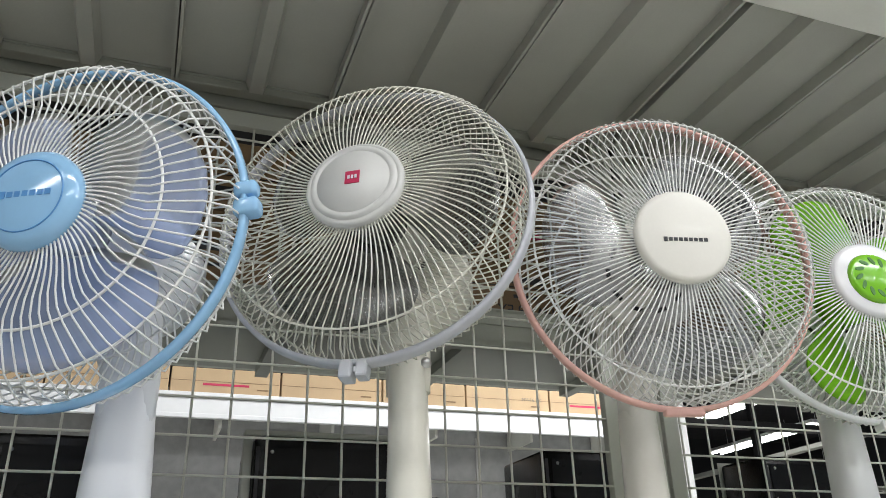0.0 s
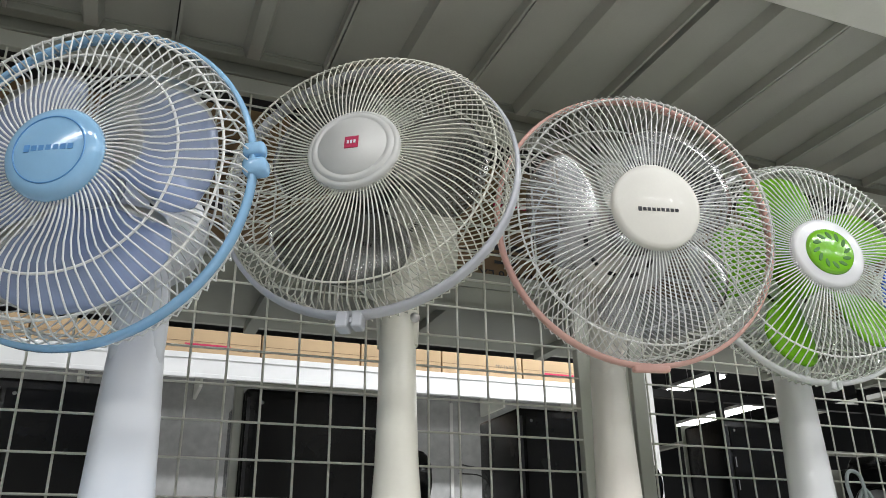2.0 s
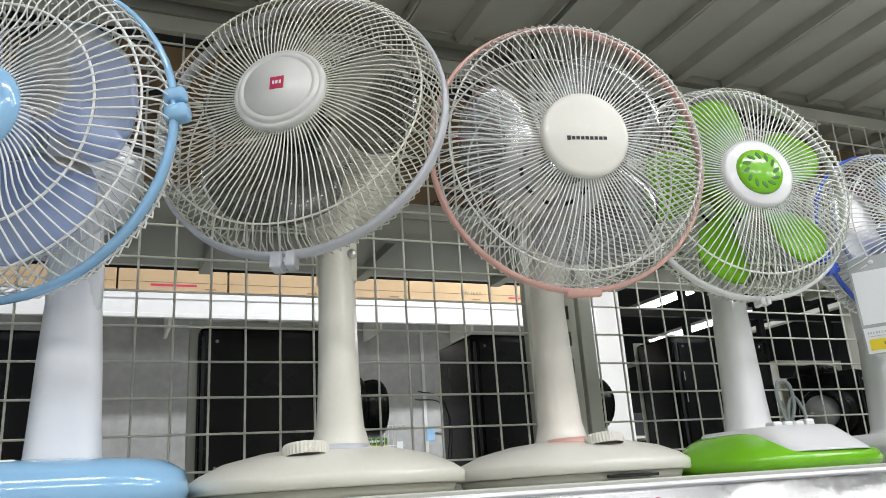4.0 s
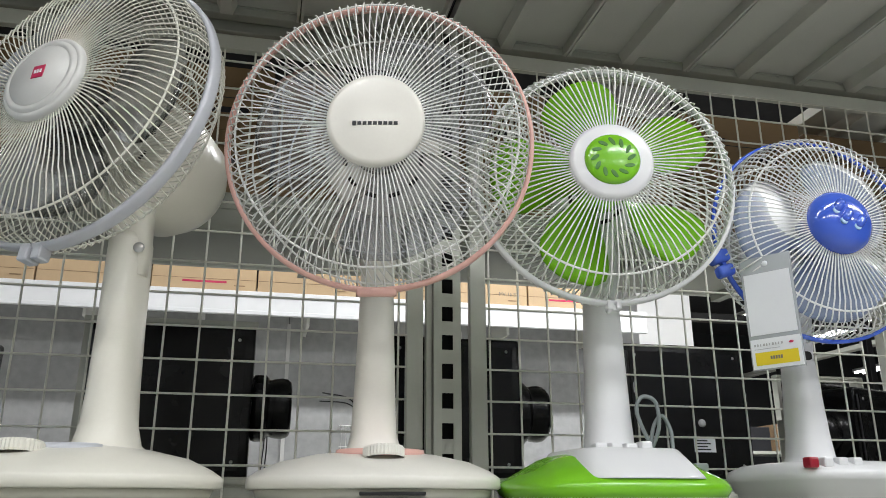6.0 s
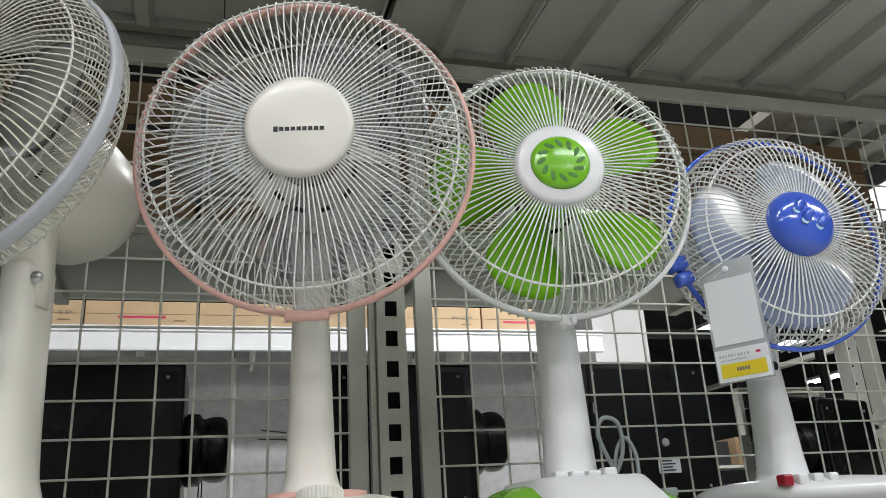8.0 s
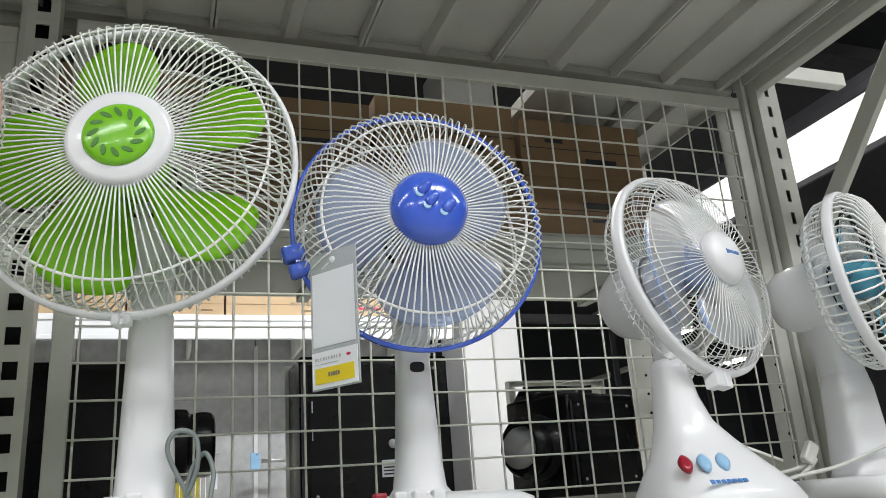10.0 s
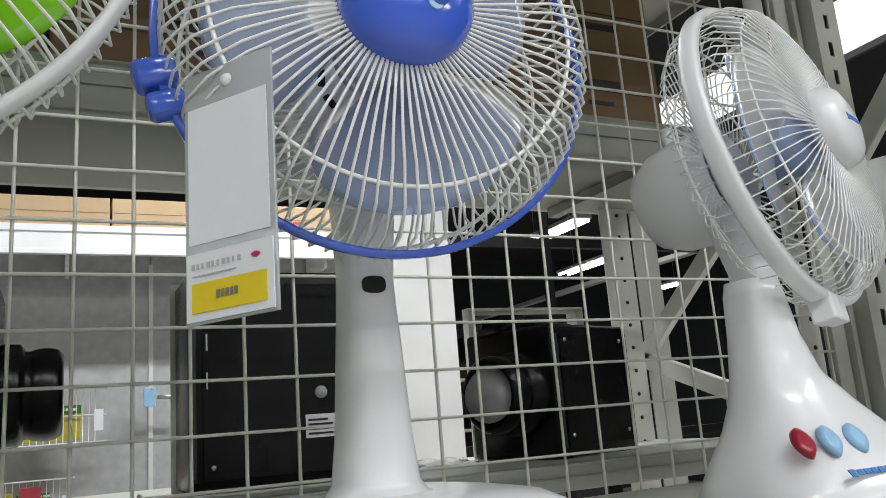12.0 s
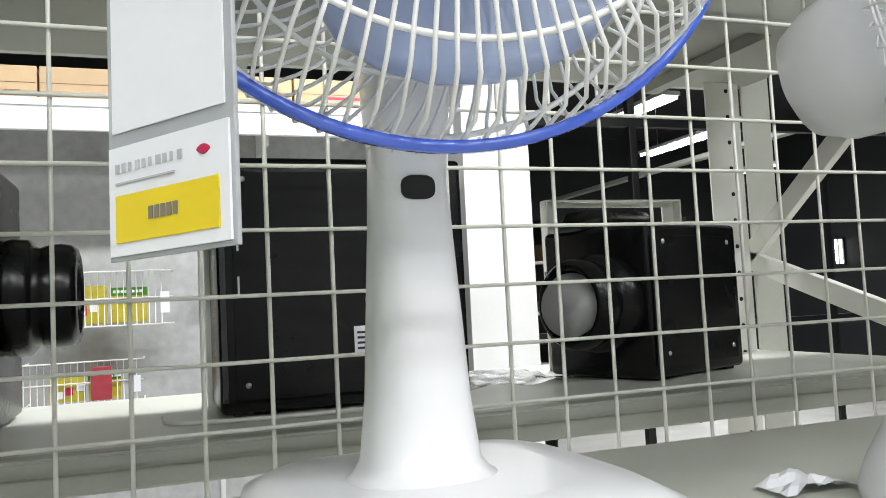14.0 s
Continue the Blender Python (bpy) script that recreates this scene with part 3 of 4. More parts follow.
# ---------------------------------------------------------------- cooker hoods on the rear shelf
def hood(x0, x1, y0, y1, h, outlet=0, disc=False, label=""):
    g = thing("cooker_hood", (x0 + x1) / 2, (y0 + y1) / 2, REAR, label, "cooker hood", "black cooker hoods")
    w, d = (x1 - x0) / 2, (y1 - y0) / 2
    part("body", bx(-w, w, -d, d, 0.004, h, 0.008, None, 3), HOODB, g)
    part("front_panel", bx(-w + 0.02, w - 0.02, -d - 0.003, -d - 0.0005, 0.02, h - 0.02, 0.001), HOODB, g)
    part("seam", bx(-w + 0.003, -w + 0.010, -d - 0.0055, -d - 0.0035, 0.02, h - 0.02), HOODG, g)
    for sx in (-w + 0.035, w - 0.035):
        for sz in (0.04, h - 0.03):
            part("screw", lathe([(0, 0.002), (0.003, 0.0015), (0.004, 0)], pose(sx, -d - 0.003, sz, 90), 10), STEEL, g)
    for foot in (-w + 0.03, w - 0.03):
        part("foot", bx(foot - 0.012, foot + 0.012, -d + 0.01, d - 0.01, 0, 0.006), DARKP, g)
    if outlet:
        sgn = outlet
        m = pose(sgn * w, -d * 0.2, h * 0.5, 0, 90 * sgn, 0)
        o = part("outlet", lathe([(0.064, -0.002), (0.075, 0.003), (0.077, 0.010), (0.076, 0.030), (0.070, 0.036), (0.066, 0.038), (0.065, 0.043), (0.067, 0.048), (0.069, 0.056), (0.070, 0.068), (0.068, 0.080), (0.062, 0.088), (0.055, 0.090), (0.052, 0.086), (0.05, 0.03), (0, 0.03)], m, 40), HOODB, g, "round black exhaust outlet")
        if disc:
            part("flap", lathe([(0, 0.001), (0.049, 0.001), (0.049, -0.001), (0, -0.001)], m @ pose(0, 0, 0.085, 14, 8, 0), 32), DISC, o, "grey metal non-return flap")
    return g


hood(-0.60, -0.20, 1.93, 2.25, 0.30, 1, label="glossy black cooker hood with a round outlet on the shelf")
hood(-0.18, 0.04, 1.95, 2.25, 0.32, 0, label="glossy black upright cooker hood on the rear shelf")
hood(0.285, 0.633, 1.97, 2.24, 0.335, 1, label="black cooker hood standing on edge beside its frame")
hood(0.930, 1.262, 1.985, 2.21, 0.335, 1, label="black cooker hood with its outlet turned sideways")
dd = hood(1.520, 1.862, 1.962, 2.12, 0.337, 0, label="tall glossy black cooker hood with a rating sticker")
part("back_plate", bx(-0.178, 0.171, 0.0795, 0.0825, 0.0, 0.345, 0.001), RACKW, dd, "pale steel back plate")
part("rating_label", bx(0.004, 0.062, -0.0840, -0.0830, 0.072, 0.108), PAPER, dd, "small white rating label")
for k in range(4):
    part("label_print", bx(0.008, 0.048 - 0.008 * (k % 2), -0.0850, -0.0842, 0.077 + 0.007 * k, 0.080 + 0.007 * k), INK, dd)
for k in range(2):
    part("vent_slot", bx(-0.146, -0.1435, -0.0835, -0.0825, 0.155 + 0.058 * k, 0.180 + 0.058 * k), FAINT, dd, "short pale slot")
part("round_sticker", lathe([(0, 0.0006), (0.010, 0.0006), (0.010, 0)], pose(0.031, -0.0832, 0.142, 90), 20), FAINT, dd, "round grey sticker")
ee = hood(2.095, 2.345, 1.955, 2.165, 0.24, -1, True, label="black box-shaped cooker hood with a grey outlet flap")
ee.rotation_euler[2] = radians(20)
part("top_collar", loft([(0.238, 0.105, 0.045, 6, -0.02, 0.045), (0.272, 0.078, 0.036, 6, -0.025, 0.045)], 32), HOODB, ee, "sloping black collar on top")
brk = thing("hood_bracket", 2.263, 2.215, REAR, "pale metal mounting bracket behind the black hood", "bracket")
part("plate", join(bx(-0.146, 0.146, 0, 0.003, 0.0, 0.255), bx(-0.146, -0.118, 0, 0.003, 0.255, 0.31), bx(0.118, 0.146, 0, 0.003, 0.255, 0.31), bx(-0.118, 0.118, 0, 0.003, 0.298, 0.31), bx(-0.146, 0.146, -0.022, 0.0, 0.307, 0.31), bx(-0.146, -0.143, -0.022, 0, 0.18, 0.307), bx(0.143, 0.146, -0.022, 0, 0.18, 0.307)), RACKW, brk)
fr = thing("display_board", 0.277, 2.13, REAR, "beige-edged board beside the black cooker hood", "board")
part("edge", bx(-0.012, 0.006, -0.14, -0.115, 0, 0.35, 0.002), RACK, fr)
part("edge", bx(-0.012, 0.36, -0.152, -0.141, 0.338, 0.35, 0.002), RACK, fr)
wl = thing("loose_cord", 1.62, 1.93, REAR, "thin pale cord lying on the rear shelf", "cord")
part("cord", tubes([smooth_line([(-0.17, 0.02, 0.012), (-0.15, 0, 0.004), (0, -0.02, 0.003), (0.16, -0.01, 0.003), (0.24, 0.05, 0.003)], 30)], 0.003, 6), CABLEW, wl)
ppr = thing("plastic_wrap", 1.93, 2.12, REAR + 0.001, "thin wrinkled clear plastic wrapping lying on the shelf", "wrapping")
vs = [(0.014 * i - 0.12, 0.014 * j - 0.12, 0.006 + 0.004 * math.sin(0.9 * i + 0.5 * j) + 0.002 * math.sin(1.7 * j - 0.8 * i)) for i in range(18) for j in range(18)]
part("sheet", raw(vs, [(i * 18 + j, i * 18 + j + 1, i * 18 + j + 19, i * 18 + j + 18) for i in range(17) for j in range(17)]), FILM, ppr)
for wx, wz in ((0.55, 1.5), (0.78, 1.52), (-0.15, 1.44)):
    w = thing("hood_wire", wx + 0.06, 2.05, REAR, "thin black wires poking up behind the hood", "wire")
    part("wire", tubes([smooth_line([(0.05, 0.05, 0.0), (0.055, 0.02, 0.12), (0.02, -0.02, wz - REAR), (-0.05, -0.05, wz - REAR + 0.012)], 20)], 0.0016, 5), DARKP, w)
    part("wire", tubes([smooth_line([(0.06, 0.05, 0.0), (0.06, 0.02, 0.12), (0.02, -0.01, wz - REAR - 0.01), (-0.055, -0.04, wz - REAR - 0.006)], 20)], 0.0016, 5), DARKP, w)


def wire_basket(x, z, w, h):
    b = thing("wire_basket", x, WY - 0.14, z, "white wire rack hooked on the grey display panel, holding packs", "wire rack", "white wire racks")
    first = None
    for k in range(int(w / 0.022)):
        if first is None:
            first = o = part("bar", tubes([[(0, 0, 0), (0, 0, h)]], 0.0016, 5), WIREW, b)
        else:
            o = first.copy()
            scene.collection.objects.link(o)
        o.location = (0.022 * k, 0, 0)
    for t in (0, h * 0.5, h):
        part("rail", tubes([[(-0.01, 0, t), (w, 0, t)]], 0.003, 6), WIREW, b)
    for s in (0, w):
        for t in (0, h):
            part("arm", tubes([[(s, 0, t), (s, 0.138, t)]], 0.003, 6), WIREW, b)
    part("pack", bx(0.08, w * 0.5, 0.01, 0.03, 0.01, h * 0.75, 0.002), PACKY, b, "yellow printed pack")
    part("pack", bx(w * 0.5 + 0.01, w * 0.8, 0.01, 0.03, 0.01, h * 0.7, 0.002), PACKY, b, "yellow printed pack")
    part("pack_header", bx(w * 0.5 + 0.01, w * 0.8, 0.008, 0.0095, h * 0.55, h * 0.7), GREEND, b, "green strip across the pack")
    for k in range(8):
        part("printed_bar", bx(w * 0.5 + 0.02 + 0.013 * k, w * 0.5 + 0.029 + 0.013 * k, 0.0070, 0.0078, h * 0.60, h * 0.65), PAPER, b)
    for k in range(3):
        part("printed_bar", bx(0.10 + 0.035 * k, 0.125 + 0.035 * k, 0.0085, 0.0098, h * 0.15 + 0.012 * k, h * 0.32 + 0.012 * k, 0.0), PAPER if k != 1 else CRIMSON, b, "printed picture on the pack")
    part("tag", bx(w * 0.9, w * 0.97, -0.006, -0.004, h * 0.2, h * 0.6), PAPER, b)
    return b


wire_basket(1.05, 1.445, 0.46, 0.20)
b2 = wire_basket(1.0, 1.17, 0.40, 0.15)
part("pack", bx(0.22, 0.29, -0.012, -0.004, 0.01, 0.13, 0.002), PACKR, b2, "red printed pack")
wire_basket(-0.9, 1.25, 0.46, 0.2)
hk = thing("hanging_pack", 1.675, WY - 0.10, 1.595, "small blue pack on a steel display hook", "pack")
part("hook", tubes([smooth_line([(0.0, 0.10, 0.035), (0.0, 0.02, 0.035), (0.0, -0.03, 0.04)], 10)], 0.003, 6), STEEL, hk)
part("pack", bx(-0.03, 0.015, 0.0, 0.012, -0.03, 0.045, 0.003), LBLUE, hk)
part("pack_rod", tubes([[(0.02, 0.0, 0.005), (0.13, 0.0, 0.005)]], 0.008, 8), STEEL, hk)
tis = thing("paper_scrap", 1.955, 1.445, SHELF, "crumpled scrap of white paper on the shelf", "paper")
rg = random.Random(3)
vs = [(0.010 * i - 0.04, 0.008 * j - 0.02, 0.001 + (0.004 + 0.012 * rg.random()) * max(0.0, 1 - abs(i - 3.5) / 5)) for i in range(9) for j in range(6)]
part("sheet", raw(vs, [(i * 6 + j, i * 6 + j + 1, i * 6 + j + 7, i * 6 + j + 6) for i in range(8) for j in range(5)], False), PAPER, tis)


# ---------------------------------------------------------------- fans
def head_matrix(C, yaw, tilt, base, roll=0.0):
    a, b = radians(yaw), radians(tilt)
    n = Vector((math.sin(a) * math.cos(b), -math.cos(a) * math.cos(b), math.sin(b)))
    u = Vector((0, 0, 1)).cross(n).normalized()
    v = n.cross(u)
    m = Matrix((u, v, n)).transposed().to_4x4()
    m.translation = Vector(C) - Vector(base)
    return m @ pose(0, 0, 0, 0, 0, roll)


def spoke(profile, angle, twist, r0, r1, steps=3):
    """One cage wire: (r, z) pairs with a swirl that grows with r."""
    pts = []
    for i in range(len(profile) - 1):
        (ra, za), (rb, zb) = profile[i], profile[i + 1]
        for k in range(steps):
            s = k / steps
            r, z = ra + (rb - ra) * s, za + (zb - za) * s
            a = angle + twist((r - r0) / (r1 - r0))
            pts.append((r * math.cos(a), r * math.sin(a), z))
    r, z = profile[-1]
    a = angle + twist((r - r0) / (r1 - r0))
    pts.append((r * math.cos(a), r * math.sin(a), z))
    return pts


def ring(r, z, seg=72):
    return [(r * math.cos(2 * math.pi * k / seg), r * math.sin(2 * math.pi * k / seg), z) for k in range(seg)]


def at_radius(profile, r):
    for (ra, za), (rb, zb) in zip(profile, profile[1:]):
        if min(ra, rb) <= r <= max(ra, rb) and ra != rb:
            return za + (zb - za) * (r - ra) / (rb - ra)
    return profile[-1][1]


def cage(fan, M, R, rh, zf, zb, rm, nf, nb, rings, wire, tf, tb, rw=0.00132):
    front = [(rh, zf), (rh + 0.25 * (R - rh), zf * 0.99), (rh + 0.6 * (R - rh), zf * 0.92), (rh + 0.83 * (R - rh), zf * 0.74), (rh + 0.95 * (R - rh), zf * 0.42), (R - 0.0045, zf * 0.13), (R - 0.0042, 0.0)]
    back = [(rm, -zb), (rm + 0.5 * (R - rm), -zb), (rm + 0.8 * (R - rm), -zb * 0.86), (rm + 0.95 * (R - rm), -zb * 0.5), (R - 0.0045, -zb * 0.15), (R - 0.0042, -0.001)]
    for name, prof, n, tw, r0, qs, off, lift, note in (("front_guard", front, nf, tf, rh, rings, 0.0, -0.002, "front half of the wire cage"),
                                                       ("rear_guard", back, nb, tb, rm, (0.02, 0.55, 0.86), 0.5, 0.002, "rear half of the wire cage")):
        g = part(name, tubes([ring(r0 + q * (R - r0), at_radius(prof, r0 + q * (R - r0)) + lift) for q in qs], rw * 1.5, 6, M, True), wire, fan, note)
        first = None
        for k in range(n):
            if first is None:
                first = o = part("wire", tubes([spoke(prof, 0.0, tw, r0, R)], rw, 5), wire, g)
            else:
                o = first.copy()
                scene.collection.objects.link(o)
            o.matrix_local = M @ Matrix.Rotation(2 * math.pi * (k + off) / n, 4, "Z")


def rim(fan, M, R, w, t, material, label):
    prof = [(R - t, -w / 2), (R + t * 0.6, -w / 2 + 0.001), (R + t, -w * 0.3), (R + t, w * 0.3), (R + t * 0.6, w / 2 - 0.001), (R - t, w / 2), (R - t, -w / 2)]
    return part("rim", lathe(prof, M, 96), material, fan, label)


def blades(fan, M, n, r0, rt, wide, sweep, pitch, zc, phase, material, hubmat, rhub, label):
    imp = part("impeller", lathe([(0, zc + 0.028), (rhub * 0.7, zc + 0.027), (rhub, zc + 0.016), (rhub, zc - 0.026), (0, zc - 0.026)], M, 40), hubmat, fan, "impeller hub")
    ns, nc = 12, 9
    for b in range(n):
        verts, faces = [], []
        for side in (0.0012, -0.0012):
            for i in range(ns):
                s = i / (ns - 1)
                for j in range(nc):
                    c = 2 * j / (nc - 1) - 1
                    lead = 0.18 * s * (1 if c > 0 else 0.4)
                    half = wide * (0.48 + 0.62 * math.sin(math.pi * min(1, 0.12 + 0.62 * s)) - 0.1 * s)
                    a = phase + 2 * math.pi * b / n + sweep * s + c * half
                    r = r0 + (rt - r0) * (s - 0.13 * s * s * abs(c) ** 3) - lead * 0.02
                    z = zc - c * pitch * (1 - 0.35 * s) + 0.01 * (1 - c * c) * s + side
                    verts.append((r * math.cos(a), r * math.sin(a), z))
        q = ns * nc
        for i in range(ns - 1):
            for j in range(nc - 1):
                k = i * nc + j
                faces.append((k, k + 1, k + nc + 1, k + nc))
                faces.append((q + k, q + k + nc, q + k + nc + 1, q + k + 1))
        edge = [i * nc for i in range(ns)] + [(ns - 1) * nc + j for j in range(1, nc)] + [i * nc + nc - 1 for i in range(ns - 2, -1, -1)] + list(range(nc - 2, 0, -1))
        for k in range(len(edge)):
            a, b2 = edge[k], edge[(k + 1) % len(edge)]
            faces.append((a, b2, q + b2, q + a))
        bm = raw(verts, faces)
        bmesh.ops.transform(bm, matrix=M, verts=bm.verts[:])
        part("blade", bm, material, imp, label)
    return imp


def motor(fan, M, r, z0, L, material, plate=None, rp=None):
    part("motor_housing", lathe([(r * 0.96, z0), (r, z0 - 0.008), (r, z0 - L * 0.55), (r * 0.93, z0 - L * 0.8), (r * 0.72, z0 - L * 0.97), (r * 0.3, z0 - L), (0, z0 - L)], M, 48), material, fan)
    rp = rp or r * 0.95
    pl = part("motor_plate", lathe([(0, z0 + 0.004), (rp * 0.9, z0 + 0.004), (rp, z0 + 0.001), (rp, z0 - 0.004), (0, z0 - 0.004)], M, 48), plate or material, fan)
    for k in range(10):
        a = 2 * math.pi * k / 10
        part("vent", bx(-0.009, 0.009, -0.0035, 0.0035, 0.0, 0.0015, 0.001, M @ pose(rp * 0.66 * math.cos(a), rp * 0.66 * math.sin(a), z0 + 0.0042, 0, 0, math.degrees(a) + 90)), HOLE, pl, "dark vent slot")
    return pl


def badge(fan, M, z, bars):
    for x, y, w, h, m in bars:
        part("badge_mark", bx(x - w / 2, x + w / 2, y - h / 2, y + h / 2, 0, 0.0009, 0.0, M @ pose(0, 0, z)), m, fan)


def word_bars(width, height, y, n, m):
    """A brand word as a row of plain blocks."""
    w = width / n
    return [(-width / 2 + w * (k + 0.5), y, w * 0.74, height * (1.12 if k == 0 else 0.86), m) for k in range(n)]


def rim_clip(fan, M, R, ang, material, size=1.0):
    mm = M @ pose(R * math.cos(radians(ang)), R * math.sin(radians(ang)), 0, 0, 0, ang)
    soft, seg = (0.0065, 4) if size > 1.2 else (0.003, 2)
    if size > 1.2:
        mm = mm @ pose(-0.009, 0, 0)
    part("rim_clip", join(bx(-0.004 * size, 0.022 * size, -0.020 * size, -0.002, -0.013, 0.013, soft, mm, seg), bx(-0.004 * size, 0.020 * size, 0.002, 0.018 * size, -0.011, 0.011, soft, mm, seg),
                          bx(0.004, 0.012, -0.003, 0.003, -0.006, 0.006, 0.0, mm)), material, fan, "snap clip of the cage")


def column(fan, sections, material, label="", name="column", m=None):
    return part(name, loft(sections, 40, m), material, fan, label)


def neck(fan, M, px, py, ztop, zlow, w, d, material, screw=False, hollow=False):
    """The tilting bracket between motor and column, with its pivot screw."""
    c = M @ Vector((0, -0.02, -0.10))
    bm = loft([(zlow, w * 0.42, d * 0.42, 4, px, py), (ztop - 0.02, w * 0.44, d * 0.44, 4, px, py), (c.z - 0.03, w * 0.6, d * 0.62, 3, (px + c.x) / 2, (py + c.y) / 2), (c.z + 0.01, w * 0.6, d * 0.6, 2.5, c.x, c.y)], 28)
    part("tilt_neck", bm, material, fan)
    if screw:
        part("pivot_screw", lathe([(0, 0.004), (0.005, 0.0035), (0.008, 0.001), (0.0085, 0)], pose(px + 0.24 * w, py - d * 0.52, ztop - 0.025, 90), 18), STEEL, fan, "steel pivot screw")
    if hollow:
        part("neck_opening", loft([(0, w * 0.21, 0.008, 3, 0, 0), (0.003, w * 0.21, 0.008, 3, 0, 0)], 20, pose(px - w * 0.03, py - d * 0.47, ztop - 0.024, 90)), HOLE, fan, "dark opening under the neck")


def round_base(fan, rx, ry, h, material, e=2.2, lip=None, cy=0.04):
    part("base", loft([(0.013, rx * 0.985, ry * 0.985, e, 0, cy), (0.015, rx, ry, e, 0, cy), (0.028, rx, ry, e, 0, cy), (0.031, rx * 0.988, ry * 0.988, e, 0, cy), (0.040, rx * 0.92, ry * 0.92, e, 0, cy),
                       (h * 0.76, rx * 0.76, ry * 0.76, e, 0, cy), (h * 0.92, rx * 0.50, ry * 0.50, e, 0, cy), (h, rx * 0.24, ry * 0.24, 2, 0, cy)], 72), material, fan)
    part("base_skirt", loft([(0.0, rx * 0.91, ry * 0.91, e, 0, cy), (0.0125, rx * 0.935, ry * 0.935, e, 0, cy)], 64), lip or material, fan)


def dial(fan, x, y, z, r, h, material, tilt=-8):
    n = 36
    verts, faces = [], []
    for zz, rr in ((0, r), (h * 0.8, r), (h, r * 0.93)):
        for k in range(2 * n):
            a = math.pi * k / n
            q = rr * (1.0 if k % 2 else 0.965)
            verts.append((q * math.cos(a), q * math.sin(a), zz))
    for i in range(2):
        for k in range(2 * n):
            a, b = i * 2 * n + k, i * 2 * n + (k + 1) % (2 * n)
            faces.append((a, b, b + 2 * n, a + 2 * n))
    faces.append(tuple(4 * n + k for k in range(2 * n)))
    bm = raw(verts, faces, False)
    bmesh.ops.transform(bm, matrix=pose(x, y, z, tilt), verts=bm.verts[:])
    return part("timer_dial", bm, material, fan, "ribbed timer dial")


def straight(q):
    return 0.0


def swirl(k, p=1.0):
    return lambda s: k * s ** p


# --- sky-blue fan
bp = (0.0434, 1.366, SHELF)
fan = thing("desk_fan", *bp, "sky-blue and white desk fan, lavender blades, cage turned aside", "fan", "desk fans")
M = head_matrix((-0.036, 1.320, 1.786), -28, -1, bp)
R = 0.229
cage(fan, M, R, 0.058, 0.072, 0.085, 0.05, 84, 84, (0.56, 0.86), WIREW, lambda s: 0.30 * max(0, 0.42 - s) / 0.42 + 0.12 * s, swirl(-0.5))
rim(fan, M, R, 0.018, 0.0035, SKY, "sky-blue rim band")
cap = part("hub_cap", lathe([(0, 0.0905), (0.048, 0.0890), (0.058, 0.0860), (0.063, 0.080), (0.064, 0.070), (0.060, 0.066), (0, 0.066)], M, 64), SKY, fan, "glossy sky-blue hub cap")
part("printed_ring", tubes([ring(0.046, 0.0893, 64)], 0.0010, 6, M, True), SKYD, cap, "deep blue printed ring")
badge(fan, M, 0.0897, word_bars(0.066, 0.0085, 0.002, 7, SKYD))
blades(fan, M, 3, 0.035, 0.190, 1.0, -0.25, 0.018, 0.0, 0.75, B_SKY, B_SKY, 0.042, "translucent lavender-blue blade")
motor(fan, M, 0.094, -0.075, 0.165, WHITEM)
rim_clip(fan, M, R, 4, SKY, 1.25)
neck(fan, M, 0.012, 0.06, 0.352, 0.25, 0.085, 0.078, WHITEM, True)
column(fan, [(0.062, 0.056, 0.050, 3, 0.012, 0.06), (0.075, 0.0480, 0.044, 3, 0.012, 0.06), (0.12, 0.0455, 0.041, 3, 0.012, 0.06), (0.20, 0.0420, 0.038, 3, 0.012, 0.06), (0.26, 0.0385, 0.036, 3, 0.012, 0.06), (0.345, 0.0325, 0.034, 3, 0.012, 0.06), (0.355, 0.0285, 0.030, 3, 0.012, 0.06)], WHITEM)
part("base", loft([(0.006, 0.163, 0.165, 4, 0, 0.03), (0.024, 0.167, 0.168, 4, 0, 0.03), (0.046, 0.161, 0.162, 4, 0, 0.03), (0.060, 0.142, 0.142, 3.5, 0, 0.03), (0.066, 0.10, 0.10, 3, 0, 0.03)], 64), SKY, fan, "sky-blue base")
part("base_skirt", loft([(0.0, 0.158, 0.160, 4, 0, 0.03), (0.006, 0.161, 0.163, 4, 0, 0.03)], 64), WHITE, fan)
for k in range(4):
    part("switch_key", bx(-0.115 + 0.022 * k, -0.097 + 0.022 * k, -0.085, -0.058, 0.052, 0.066, 0.003), WHITE, fan)

# --- cream fan with the grey rim
bp = (0.407, 1.354, SHELF)
fan = thing("desk_fan", *bp, "cream desk fan with grey-rimmed cage tilted up and aside", "fan", "desk fans")
M = head_matrix((0.357, 1.336, 1.864), -33, 9, bp)
R = 0.234
cage(fan, M, R, 0.066, 0.075, 0.072, 0.06, 106, 106, (0.84,), WIREC, swirl(-0.25), swirl(0.55), 0.00115)
rim(fan, M, R, 0.022, 0.0035, GREYP, "lavender-grey rim band")
part("hub_cap", lathe([(0, 0.092), (0.0505, 0.0918), (0.0515, 0.0890), (0.0530, 0.0886), (0.0540, 0.0902), (0.0610, 0.0896), (0.0620, 0.0858), (0.0635, 0.0854), (0.0645, 0.0868), (0.0700, 0.083), (0.071, 0.070), (0.066, 0.066), (0, 0.066)], M, 64), GREYW, fan, "pale grey stepped hub cap")
badge(fan, M, 0.0921, [(0.0, 0.004, 0.021, 0.021, CRIMSON)])
